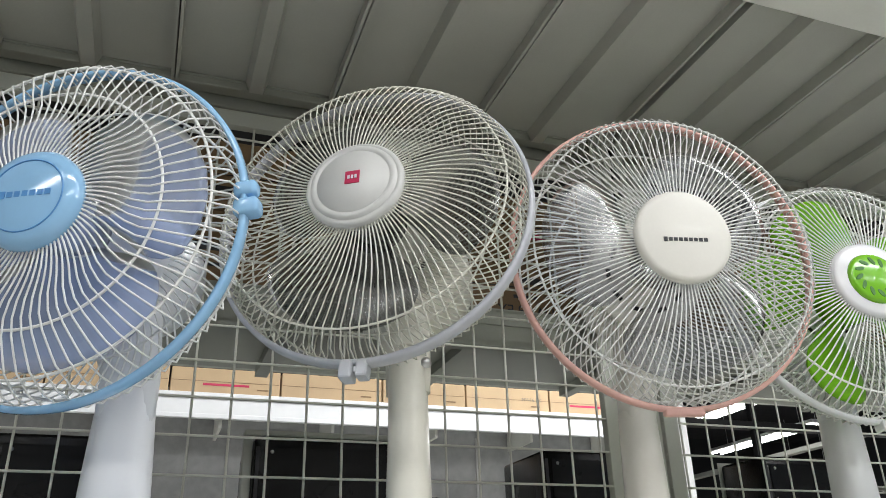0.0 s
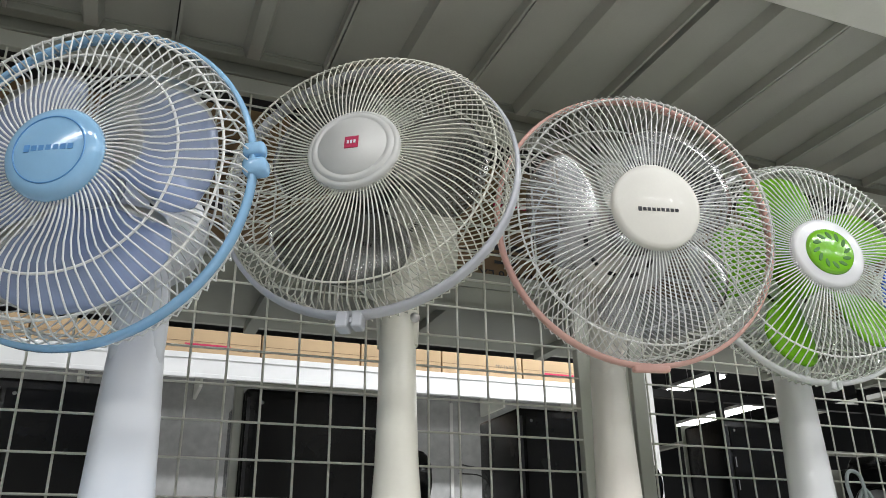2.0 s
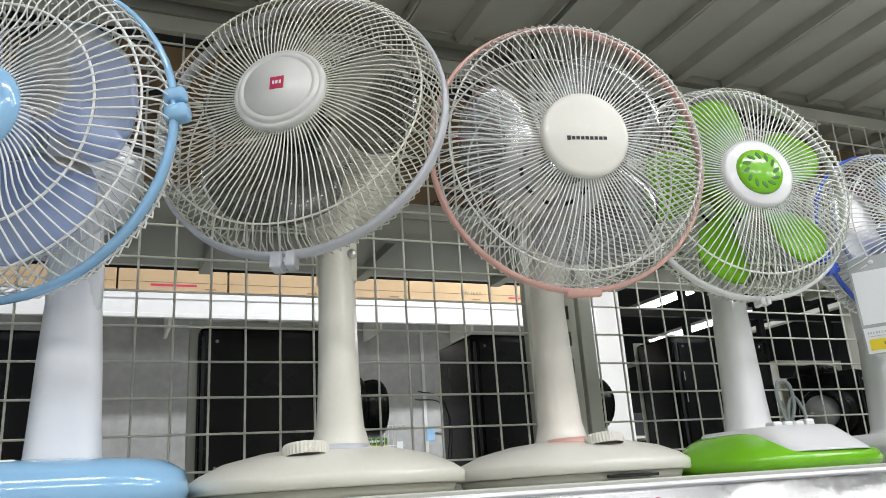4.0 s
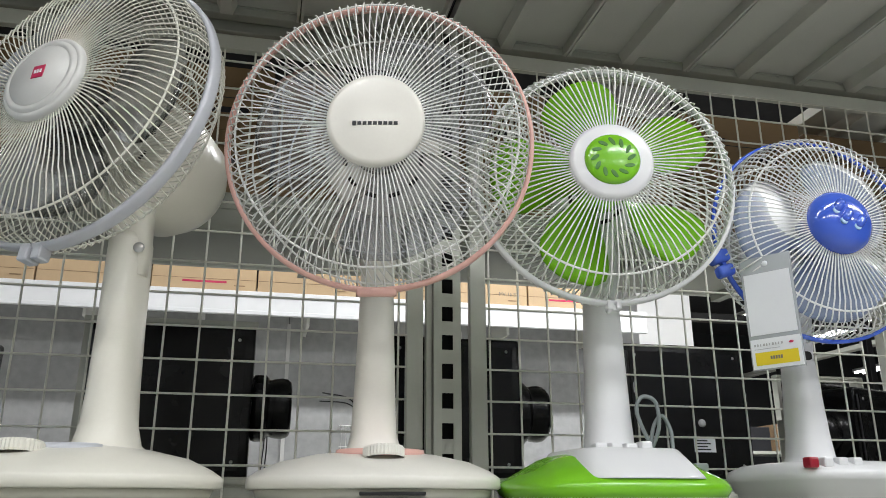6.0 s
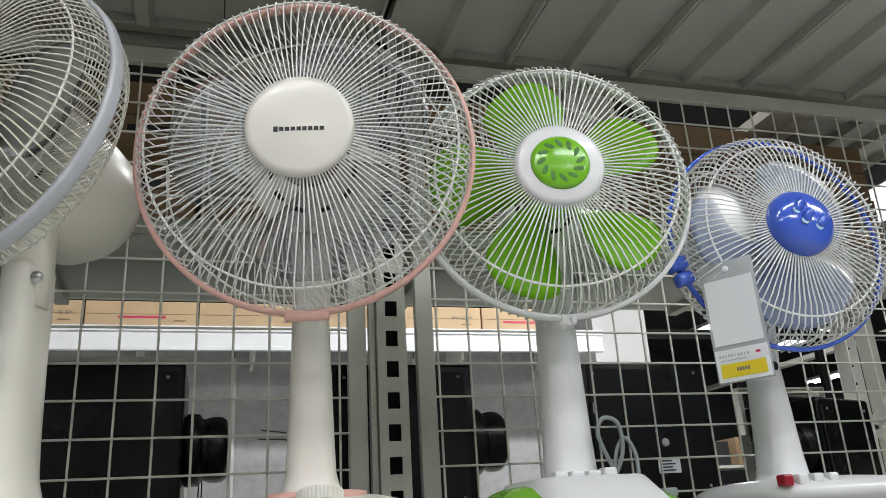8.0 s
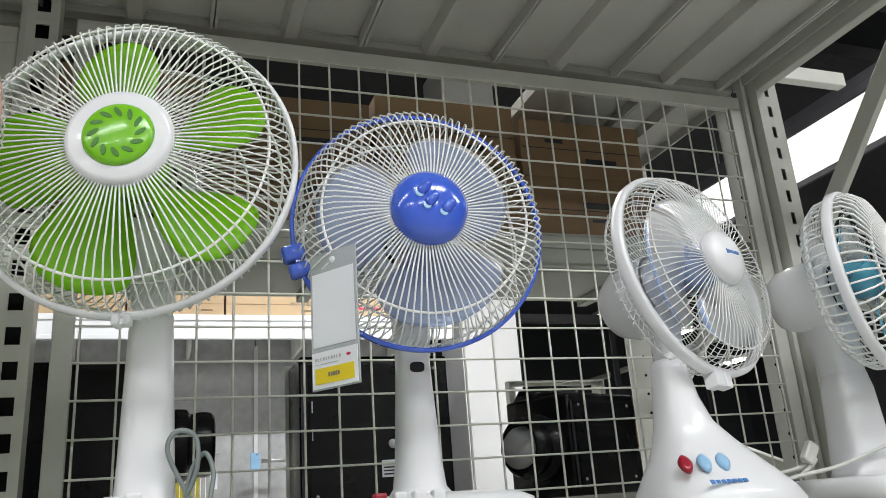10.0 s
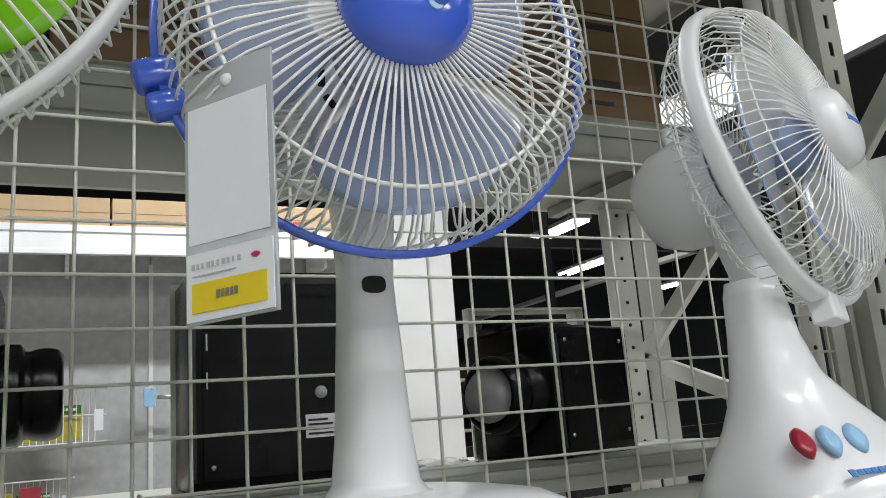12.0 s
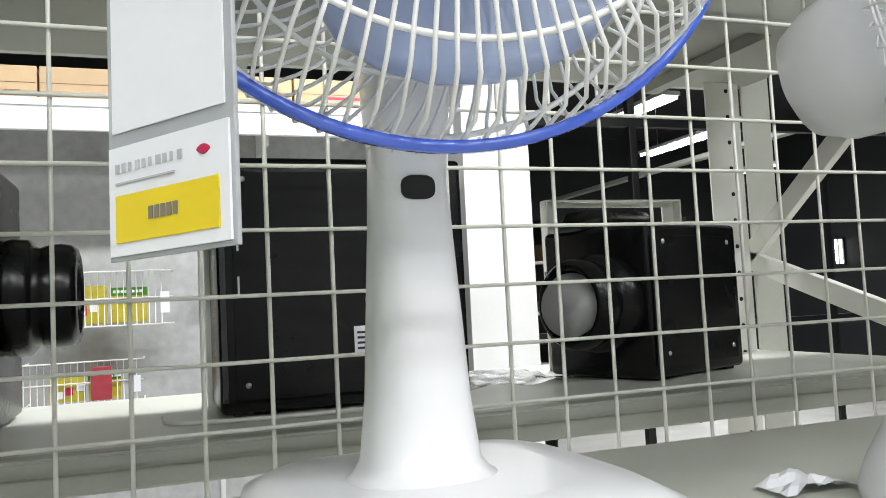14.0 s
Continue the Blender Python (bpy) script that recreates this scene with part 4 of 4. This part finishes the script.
badge(fan, M, 0.0931, [(-0.005, 0.004, 0.003, 0.006, PAPER), (0, 0.004, 0.003, 0.006, PAPER), (0.005, 0.004, 0.003, 0.006, PAPER)])
blades(fan, M, 3, 0.035, 0.192, 0.85, -0.2, 0.018, 0.0, 0.35, B_SMOKE, B_SMOKE, 0.045, "clear smoky blade")
motor(fan, M, 0.106, -0.085, 0.19, CREAM, CREAM, 0.104)
rim_clip(fan, M, R, -92, GREYP, 1.0)
neck(fan, M, 0.028, 0.066, 0.395, 0.33, 0.070, 0.066, CREAM, True)
column(fan, [(0.060, 0.064, 0.066, 2.2, 0, 0), (0.075, 0.044, 0.052, 2.3, 0, 0), (0.105, 0.0355, 0.047, 2.3, 0, 0), (0.15, 0.0325, 0.0445, 2.3, 0, 0), (0.25, 0.0295, 0.042, 2.3, 0, 0), (0.385, 0.0275, 0.040, 2.4, 0, 0), (0.395, 0.025, 0.037, 2.4, 0, 0)], CREAM, m=pose(0.028, 0.066, 0, 0, 0, -24))
round_base(fan, 0.196, 0.19, 0.072, CREAM, 2.2)
dial(fan, -0.056, -0.066, 0.055, 0.031, 0.016, CREAM)
part("control_plate", loft([(0.056, 0.045, 0.032, 2, -0.004, -0.035), (0.0705, 0.043, 0.030, 2, -0.004, -0.035), (0.0715, 0.038, 0.026, 2, -0.004, -0.035)], 36), GREYP, fan)

# --- ivory fan with the pink rim
bp = (0.8295, 1.383, SHELF)
fan = thing("desk_fan", *bp, "ivory desk fan with pink-rimmed cage and clear blades", "fan", "desk fans")
M = head_matrix((0.805, 1.275, 1.830), -13, -2, bp)
R = 0.238
cage(fan, M, R, 0.070, 0.074, 0.09, 0.06, 108, 108, (0.86,), WIREW, swirl(-0.06), swirl(0.6), 0.00115)
rim(fan, M, R, 0.016, 0.0035, PINK, "dusty pink rim band")
part("hub_cap", lathe([(0, 0.0890), (0.064, 0.0880), (0.0695, 0.0865), (0.072, 0.0835), (0.073, 0.076), (0.070, 0.072), (0, 0.072)], M, 64), CREAM2, fan, "plain ivory hub cap")
badge(fan, M, 0.0886, word_bars(0.068, 0.0062, -0.008, 9, INK))
blades(fan, M, 3, 0.035, 0.197, 0.85, -0.2, -0.020, 0.0, 3.10, B_CLEAR, B_CLEAR, 0.045, "clear transparent blade")
motor(fan, M, 0.090, -0.082, 0.145, CREAM2, CREAM2, 0.095)
part("rim_catch", bx(-0.003, 0.009, -0.030, 0.030, -0.008, 0.008, 0.004, M @ pose(0, -R, 0, 0, 0, -90), 3), PINK, fan, "low pink catch under the rim")
neck(fan, M, 0.0, 0.055, 0.333, 0.26, 0.058, 0.058, CREAM2)
column(fan, [(0.060, 0.060, 0.056, 2.2, 0.0, 0.052), (0.073, 0.043, 0.042, 2.4, 0.0, 0.054), (0.10, 0.0360, 0.037, 2.4, 0, 0.055), (0.158, 0.0335, 0.035, 2.4, 0, 0.055), (0.22, 0.0312, 0.033, 2.4, 0, 0.055), (0.325, 0.0278, 0.030, 2.4, 0, 0.055), (0.333, 0.025, 0.027, 2.4, 0, 0.055)], CREAM2)
round_base(fan, 0.194, 0.188, 0.070, CREAM2, 2.2)
dial(fan, -0.004, -0.080, 0.055, 0.030, 0.016, CREAM2)
part("control_plate", loft([(0.056, 0.068, 0.050, 2, 0.0, -0.022), (0.0695, 0.066, 0.048, 2, 0.0, -0.022), (0.0705, 0.060, 0.043, 2, 0.0, -0.022)], 40), PINK, fan, "pink control plate")
part("foot_plate", loft([(0.056, 0.074, 0.064, 2.2, 0.0, 0.045), (0.0655, 0.072, 0.062, 2.2, 0.0, 0.045), (0.067, 0.066, 0.056, 2.2, 0.0, 0.045)], 40), PINK, fan, "pink foot plate round the column")
part("maker_plate", bx(-0.045, 0.045, -0.142, -0.136, 0.004, 0.009, 0.001), DARKP, fan, "dark strip on the base's front")

# --- lime-green fan
bp = (1.2117, 1.355, SHELF)
fan = thing("desk_fan", *bp, "white and lime-green desk fan with five green blades", "fan", "desk fans")
M = head_matrix((1.192, 1.303, 1.810), -13, 4, bp)
R = 0.217
cage(fan, M, R, 0.064, 0.072, 0.085, 0.05, 100, 100, (0.80,), WIREW, straight, swirl(-0.45))
rim(fan, M, R, 0.016, 0.0035, WHITE, "white rim band")
cap = part("hub_cap", lathe([(0, 0.0805), (0.060, 0.0800), (0.0655, 0.078), (0.068, 0.073), (0.068, 0.066), (0, 0.064)], M, 64), WHITE, fan, "white hub ring")
part("hub_disc", lathe([(0, 0.088), (0.038, 0.087), (0.043, 0.084), (0.045, 0.080), (0, 0.080)], M, 48), GREEN, cap, "lime-green hub disc")
for k in range(12):
    a = 2 * math.pi * k / 12
    part("disc_slot", loft([(0, 0.0085, 0.0036, 2, 0, 0), (0.0012, 0.008, 0.0032, 2, 0, 0)], 14, M @ pose(0.029 * math.cos(a), 0.029 * math.sin(a), 0.0868, 0, 0, math.degrees(a) + 35)), GREEND, cap, "leaf-shaped vent slot")
blades(fan, M, 5, 0.035, 0.195, 0.43, 0.10, 0.030, -0.004, 0.46, B_GREEN, GREEN, 0.045, "lime-green blade")
motor(fan, M, 0.072, -0.075, 0.13, WHITE)
rim_clip(fan, M, R, -90, WHITE, 0.6)
neck(fan, M, 0.010, 0.056, 0.335, 0.27, 0.060, 0.06, WHITE)
column(fan, [(0.060, 0.048, 0.044, 3, 0.010, 0.055), (0.075, 0.0395, 0.039, 2.6, 0.010, 0.056), (0.13, 0.0368, 0.0365, 2.5, 0.010, 0.056), (0.2, 0.0342, 0.034, 2.5, 0.010, 0.056), (0.28, 0.0315, 0.032, 2.5, 0.010, 0.056), (0.325, 0.0295, 0.031, 2.5, 0.010, 0.056), (0.335, 0.026, 0.028, 2.5, 0.010, 0.056)], WHITE)
part("base", loft([(0.0, 0.160, 0.150, 3, -0.03, -0.02), (0.012, 0.166, 0.156, 3, -0.03, -0.02), (0.024, 0.161, 0.150, 3, -0.03, -0.02), (0.040, 0.132, 0.128, 3, -0.028, -0.012), (0.058, 0.104, 0.106, 3, -0.022, 0.0), (0.064, 0.090, 0.092, 3, -0.018, 0.005)], 64), GREEN, fan, "lime-green base")
part("control_plate", loft([(0.026, 0.098, 0.132, 5, -0.026, -0.040), (0.030, 0.097, 0.130, 5, -0.026, -0.038), (0.052, 0.088, 0.112, 5, -0.024, -0.025), (0.069, 0.080, 0.098, 5, -0.022, -0.015), (0.071, 0.076, 0.093, 5, -0.022, -0.014)], 48), WHITE, fan, "white sloping control plate")
for k in range(4):
    part("switch_key", bx(-0.082 + 0.024 * k, -0.063 + 0.024 * k, -0.100, -0.078, 0.052, 0.078 + (0.003 if k == 3 else 0), 0.003), WHITE, fan)
cord = thing("power_cord", 1.272, 1.355, SHELF + 0.040, "coiled grey power cord with a plug behind the green fan", "power cord")
part("cable", tubes([smooth_line([(0.03, 0, 0.004), (0.0, 0.01, 0.06), (-0.035, 0.0, 0.13), (-0.02, 0, 0.165), (0.015, 0, 0.155), (0.02, 0, 0.10), (0.0, 0.01, 0.05), (0.012, 0.012, 0.10), (0.035, 0.01, 0.125), (0.05, 0, 0.09), (0.045, -0.02, 0.03), (0.075, -0.05, 0.006)], 90)], 0.0048, 8), CABLE, cord)
cord.scale = (0.68, 0.7, 0.72)
part("plug", bx(0.07, 0.105, -0.062, -0.045, 0.0, 0.018, 0.004), CABLE, cord)

# --- royal-blue fan
bp = (1.6115, 1.364, SHELF)
fan = thing("desk_fan", *bp, "white desk fan with royal-blue rim, hub and pale blue blades", "fan", "desk fans")
M = head_matrix((1.597, 1.309, 1.740), -6, 3, bp)
R = 0.190
cage(fan, M, R, 0.052, 0.070, 0.08, 0.045, 92, 80, (0.72,), WIREW, swirl(0.10), swirl(-0.6))
rim(fan, M, R, 0.009, 0.003, BLUE, "royal-blue rim band")
cap = part("hub_cap", lathe([(0, 0.098), (0.030, 0.096), (0.046, 0.090), (0.055, 0.080), (0.057, 0.068), (0.053, 0.063), (0, 0.063)], M, 64), BLUE, fan, "glossy royal-blue hub cap")
for sx, sy, lift in ((-0.010, 0.022, 0.0948), (-0.001, 0.003, 0.0972), (0.023, -0.006, 0.0945)):
    arch = part("hub_mark", loft([(0, 0.0080, 0.0140, 2.6, 0, 0), (0.0040, 0.0072, 0.0130, 2.6, 0, 0), (0.0062, 0.0050, 0.0100, 2.4, 0, 0), (0.0068, 0.0010, 0.0040, 2, 0, 0)], 28, M @ pose(sx, sy, lift, 0, 0, -38)), BLUE, cap, "raised arched dome")
    part("hub_dimple", loft([(0, 0.0064, 0.0058, 2, 0, 0), (0.0040, 0.0060, 0.0054, 2, 0, 0)], 20, M @ pose(sx - 0.0076, sy - 0.0098, lift - 0.0004, 0, 0, -38)), LBLUE, arch, "pale round opening under the dome")
blades(fan, M, 3, 0.03, 0.160, 0.90, 0.2, -0.018, 0.0, 2.75, B_BLUE, B_BLUE, 0.04, "translucent pale blue blade")
motor(fan, M, 0.068, -0.07, 0.12, WHITE)
rim_clip(fan, M, R, 197, BLUE, 1.3)
neck(fan, M, -0.004, 0.054, 0.270, 0.20, 0.054, 0.057, WHITE, hollow=True)
column(fan, [(0.056, 0.062, 0.054, 2.4, -0.004, 0.050), (0.061, 0.046, 0.042, 2.4, -0.004, 0.052), (0.070, 0.039, 0.038, 2.5, -0.004, 0.054), (0.11, 0.0342, 0.036, 2.4, -0.004, 0.054), (0.17, 0.0308, 0.033, 2.4, -0.004, 0.054), (0.22, 0.0278, 0.030, 2.4, -0.004, 0.054), (0.285, 0.025, 0.027, 2.4, -0.004, 0.054), (0.295, 0.022, 0.024, 2.4, -0.004, 0.054)], WHITE)
part("base", loft([(0.0, 0.118, 0.132, 4.5, 0.012, 0.050), (0.028, 0.125, 0.139, 4.5, 0.012, 0.050), (0.031, 0.131, 0.145, 4.5, 0.012, 0.050), (0.046, 0.127, 0.141, 4.5, 0.012, 0.050), (0.056, 0.110, 0.122, 4, 0.012, 0.050), (0.060, 0.080, 0.090, 3.5, 0.008, 0.052)], 64), WHITE, fan, "white bevelled base")
for k in range(4):
    part("switch_key", bx(-0.108 + 0.027 * k, -0.091 + 0.027 * k, -0.082, -0.062, 0.046, 0.063, 0.003), RED if k == 0 else WHITE, fan, "red stop key" if k == 0 else "")
cord = thing("power_cord", 1.42, 1.47, SHELF, "white power cord lying behind the blue fan's base", "power cord")
part("cable", tubes([smooth_line([(-0.08, -0.05, 0.004), (0.0, 0.0, 0.004), (0.06, 0.0, 0.008), (0.02, 0.04, 0.012), (-0.05, 0.02, 0.008), (0.03, -0.06, 0.004)], 50)], 0.0038, 8), CABLEW, cord)

# hanging price card on the blue fan
card = thing("price_card", 1.453, 1.262, 1.683, "clear hanging sleeve with a white sheet and yellow price ticket", "price card")
card.rotation_euler = (radians(-1), radians(-1), radians(-54))
card.scale = (1.13, 1.0, 1.10)
part("sleeve", bx(-0.037, 0.037, -0.0012, 0.0012, -0.172, 0.0, 0.0005), SLEEVE, card)
part("sheet", bx(-0.033, 0.033, -0.0022, -0.0014, -0.120, -0.026), PAPER, card, "blank white sheet")
tk = part("ticket", bx(-0.035, 0.035, -0.0026, -0.0014, -0.170, -0.126), PAPER, card, "white price ticket")
part("yellow_band", bx(-0.030, 0.030, -0.0034, -0.0028, -0.165, -0.146), YELLOW, tk)
for k in range(5):
    part("price_bar", bx(-0.009 + 0.0036 * k, -0.0064 + 0.0036 * k, -0.0040, -0.0036, -0.1575, -0.1525), PRINT, tk)
for k in range(10):
    part("print_bar", bx(-0.030 + 0.0042 * k, -0.0275 + 0.0042 * k - 0.0006 * (k % 3), -0.0034, -0.0028, -0.1368, -0.1332), FAINT, tk)
part("print_bar", bx(-0.030, 0.006, -0.0034, -0.0028, -0.1415, -0.1407), FAINT, tk)
part("red_mark", loft([(0, 0.0036, 0.0020, 1.6, 0, -0.0012), (0.0005, 0.0034, 0.0018, 1.6, 0, -0.0012)], 16, pose(0.022, -0.0028, -0.134, 90)), CRIMSON, tk)
part("stud", lathe([(0, 0.003), (0.003, 0.003), (0.0045, 0)], pose(0, -0.001, -0.012, 90), 14), PAPER, card)

# --- small white fan with the swept stand
bp = (2.063, 1.313, SHELF)
fan = thing("desk_fan", *bp, "small glossy white desk fan with pale blue blades, looking aside", "fan", "desk fans")
M = head_matrix((2.092, 1.335, 1.688), 20, 10, bp)
R = 0.183
cage(fan, M, R, 0.040, 0.062, 0.062, 0.04, 84, 64, (0.80,), WIREW, swirl(0.05), swirl(0.3), 0.0009)
rim(fan, M, R, 0.022, 0.005, WHITE, "broad white rim band")
part("hub_cap", lathe([(0, 0.087), (0.024, 0.086), (0.038, 0.082), (0.046, 0.075), (0.049, 0.066), (0.048, 0.058), (0, 0.056)], M, 48), WHITE, fan, "glossy white hub cap")
badge(fan, M, 0.0864, word_bars(0.036, 0.007, 0.0, 7, BLUEINK))
blades(fan, M, 3, 0.025, 0.150, 1.12, 0.2, 0.018, 0.014, 0.9, B_PALE, B_PALE, 0.035, "translucent pale blue blade")
part("motor_housing", lathe([(0.066, -0.058), (0.068, -0.066), (0.070, -0.10), (0.066, -0.14), (0.052, -0.168), (0.03, -0.178), (0, -0.18)], M, 48), WHITE, fan, "white rounded motor housing")
part("motor_plate", lathe([(0, -0.052), (0.055, -0.052), (0.06, -0.058), (0, -0.058)], M, 40), WHITE, fan)
part("lift_knob", lathe([(0, 0.03), (0.006, 0.029), (0.008, 0.02), (0.007, 0)], M @ pose(0, 0.066, -0.12, -90), 16), WHITE, fan)
rim_clip(fan, M, R, -97, WHITE, 1.2)
c = M @ Vector((0, -0.06, -0.09))
column(fan, [(0.0, 0.122, 0.105, 2.8, -0.008, 0), (0.016, 0.124, 0.107, 2.8, -0.008, 0), (0.035, 0.118, 0.100, 2.6, -0.010, 0.002), (0.060, 0.102, 0.085, 2.4, -0.014, 0.006), (0.085, 0.082, 0.068, 2.3, -0.020, 0.010), (0.11, 0.064, 0.054, 2.3, -0.027, 0.014), (0.14, 0.046, 0.040, 2.4, -0.037, 0.018), (0.18, 0.034, 0.033, 2.6, -0.043, 0.020), (0.225, 0.027, 0.029, 2.8, -0.047, 0.021), (0.240, 0.024, 0.026, 2.8, -0.047, 0.021)], WHITE, "white swept stand widening into its base", "stand")
part("tilt_neck", loft([(0.20, 0.019, 0.022, 3.5, -0.044, 0.021), (0.250, 0.020, 0.023, 3.5, -0.042, 0.021), (c.z + 0.0, 0.026, 0.030, 3, c.x * 0.5 - 0.020, c.y * 0.5 + 0.010), (c.z + 0.04, 0.035, 0.036, 3, c.x, c.y)], 28), WHITE, fan)
part("pivot_screw", lathe([(0, 0.003), (0.005, 0.0025), (0.007, 0)], pose(-0.062, -0.003, 0.212, 90, 0, -30), 16), STEEL, fan, "steel pivot screw")
for k, mm in enumerate((RED, LBLUE, LBLUE)):
    part("switch_key", loft([(0, 0.0105, 0.0175, 1.7, 0, 0), (0.0045, 0.0095, 0.016, 1.7, 0, 0), (0.0065, 0.0055, 0.010, 1.7, 0, 0)], 24, pose(-0.100 + 0.030 * k, -0.058 - 0.004 * k, 0.073, 50, 0, -14)), mm, fan, "red drop-shaped key" if k == 0 else "pale blue drop-shaped key")
for x, y, w, h, mm in word_bars(0.066, 0.0068, 0, 7, BLUEINK):
    part("badge_mark", bx(x - w / 2, x + w / 2, y - h / 2, y + h / 2, 0, 0.0012, 0, pose(-0.053, -0.0905, 0.046, 50)), mm, fan)

# --- last fan, at the rack's end
bp = (2.50, 1.39, SHELF)
fan = thing("desk_fan", *bp, "white desk fan with cyan blades and flat cage bars", "fan", "desk fans")
M = head_matrix((2.497, 1.340, 1.690), 27, 4, bp)
R = 0.172
cage(fan, M, R, 0.045, 0.052, 0.07, 0.04, 56, 56, (0.45, 0.98), WIREW, straight, straight, 0.002)
rim(fan, M, R, 0.020, 0.005, WHITE, "white rim band")
part("hub_cap", lathe([(0, 0.062), (0.035, 0.061), (0.046, 0.055), (0.047, 0.045), (0, 0.045)], M, 40), WHITE, fan)
blades(fan, M, 3, 0.025, 0.15, 0.7, 0.2, 0.02, 0.0, 0.4, B_CYAN, B_CYAN, 0.035, "cyan blade")
motor(fan, M, 0.066, -0.062, 0.12, WHITE)
neck(fan, M, 0.0, 0.06, 0.24, 0.18, 0.075, 0.075, WHITE)
column(fan, [(0.03, 0.060, 0.05, 4, 0.0, 0.06), (0.05, 0.052, 0.045, 4, 0, 0.06), (0.2, 0.042, 0.04, 3.5, 0, 0.06), (0.235, 0.036, 0.036, 3, 0, 0.06), (0.245, 0.03, 0.03, 3, 0, 0.06)], WHITE)
part("base", loft([(0.0, 0.150, 0.14, 5, 0, 0.02), (0.026, 0.152, 0.142, 5, 0, 0.02), (0.036, 0.146, 0.136, 5, 0, 0.02), (0.040, 0.12, 0.11, 4, 0, 0.02)], 48), WHITE, fan)
cord = thing("power_cord", 2.30, 1.44, SHELF, "bundled white power cord with its plug hanging over the base", "power cord")
part("cable", tubes([smooth_line([(-0.12, 0.02, 0.02), (-0.05, 0.0, 0.03), (0.03, -0.01, 0.05), (0.07, -0.01, 0.075), (0.03, 0.0, 0.06), (-0.06, 0.01, 0.045), (-0.1, 0.02, 0.02), (0.0, -0.02, 0.045), (0.1, -0.03, 0.06), (0.2, -0.05, 0.09)], 80)], 0.0036, 8), CABLEW, cord)
part("plug", bx(-0.012, 0.012, -0.008, 0.008, 0, 0.04, 0.004, pose(0.045, -0.012, 0.07, 0, 35, 0)), CABLEW, cord)
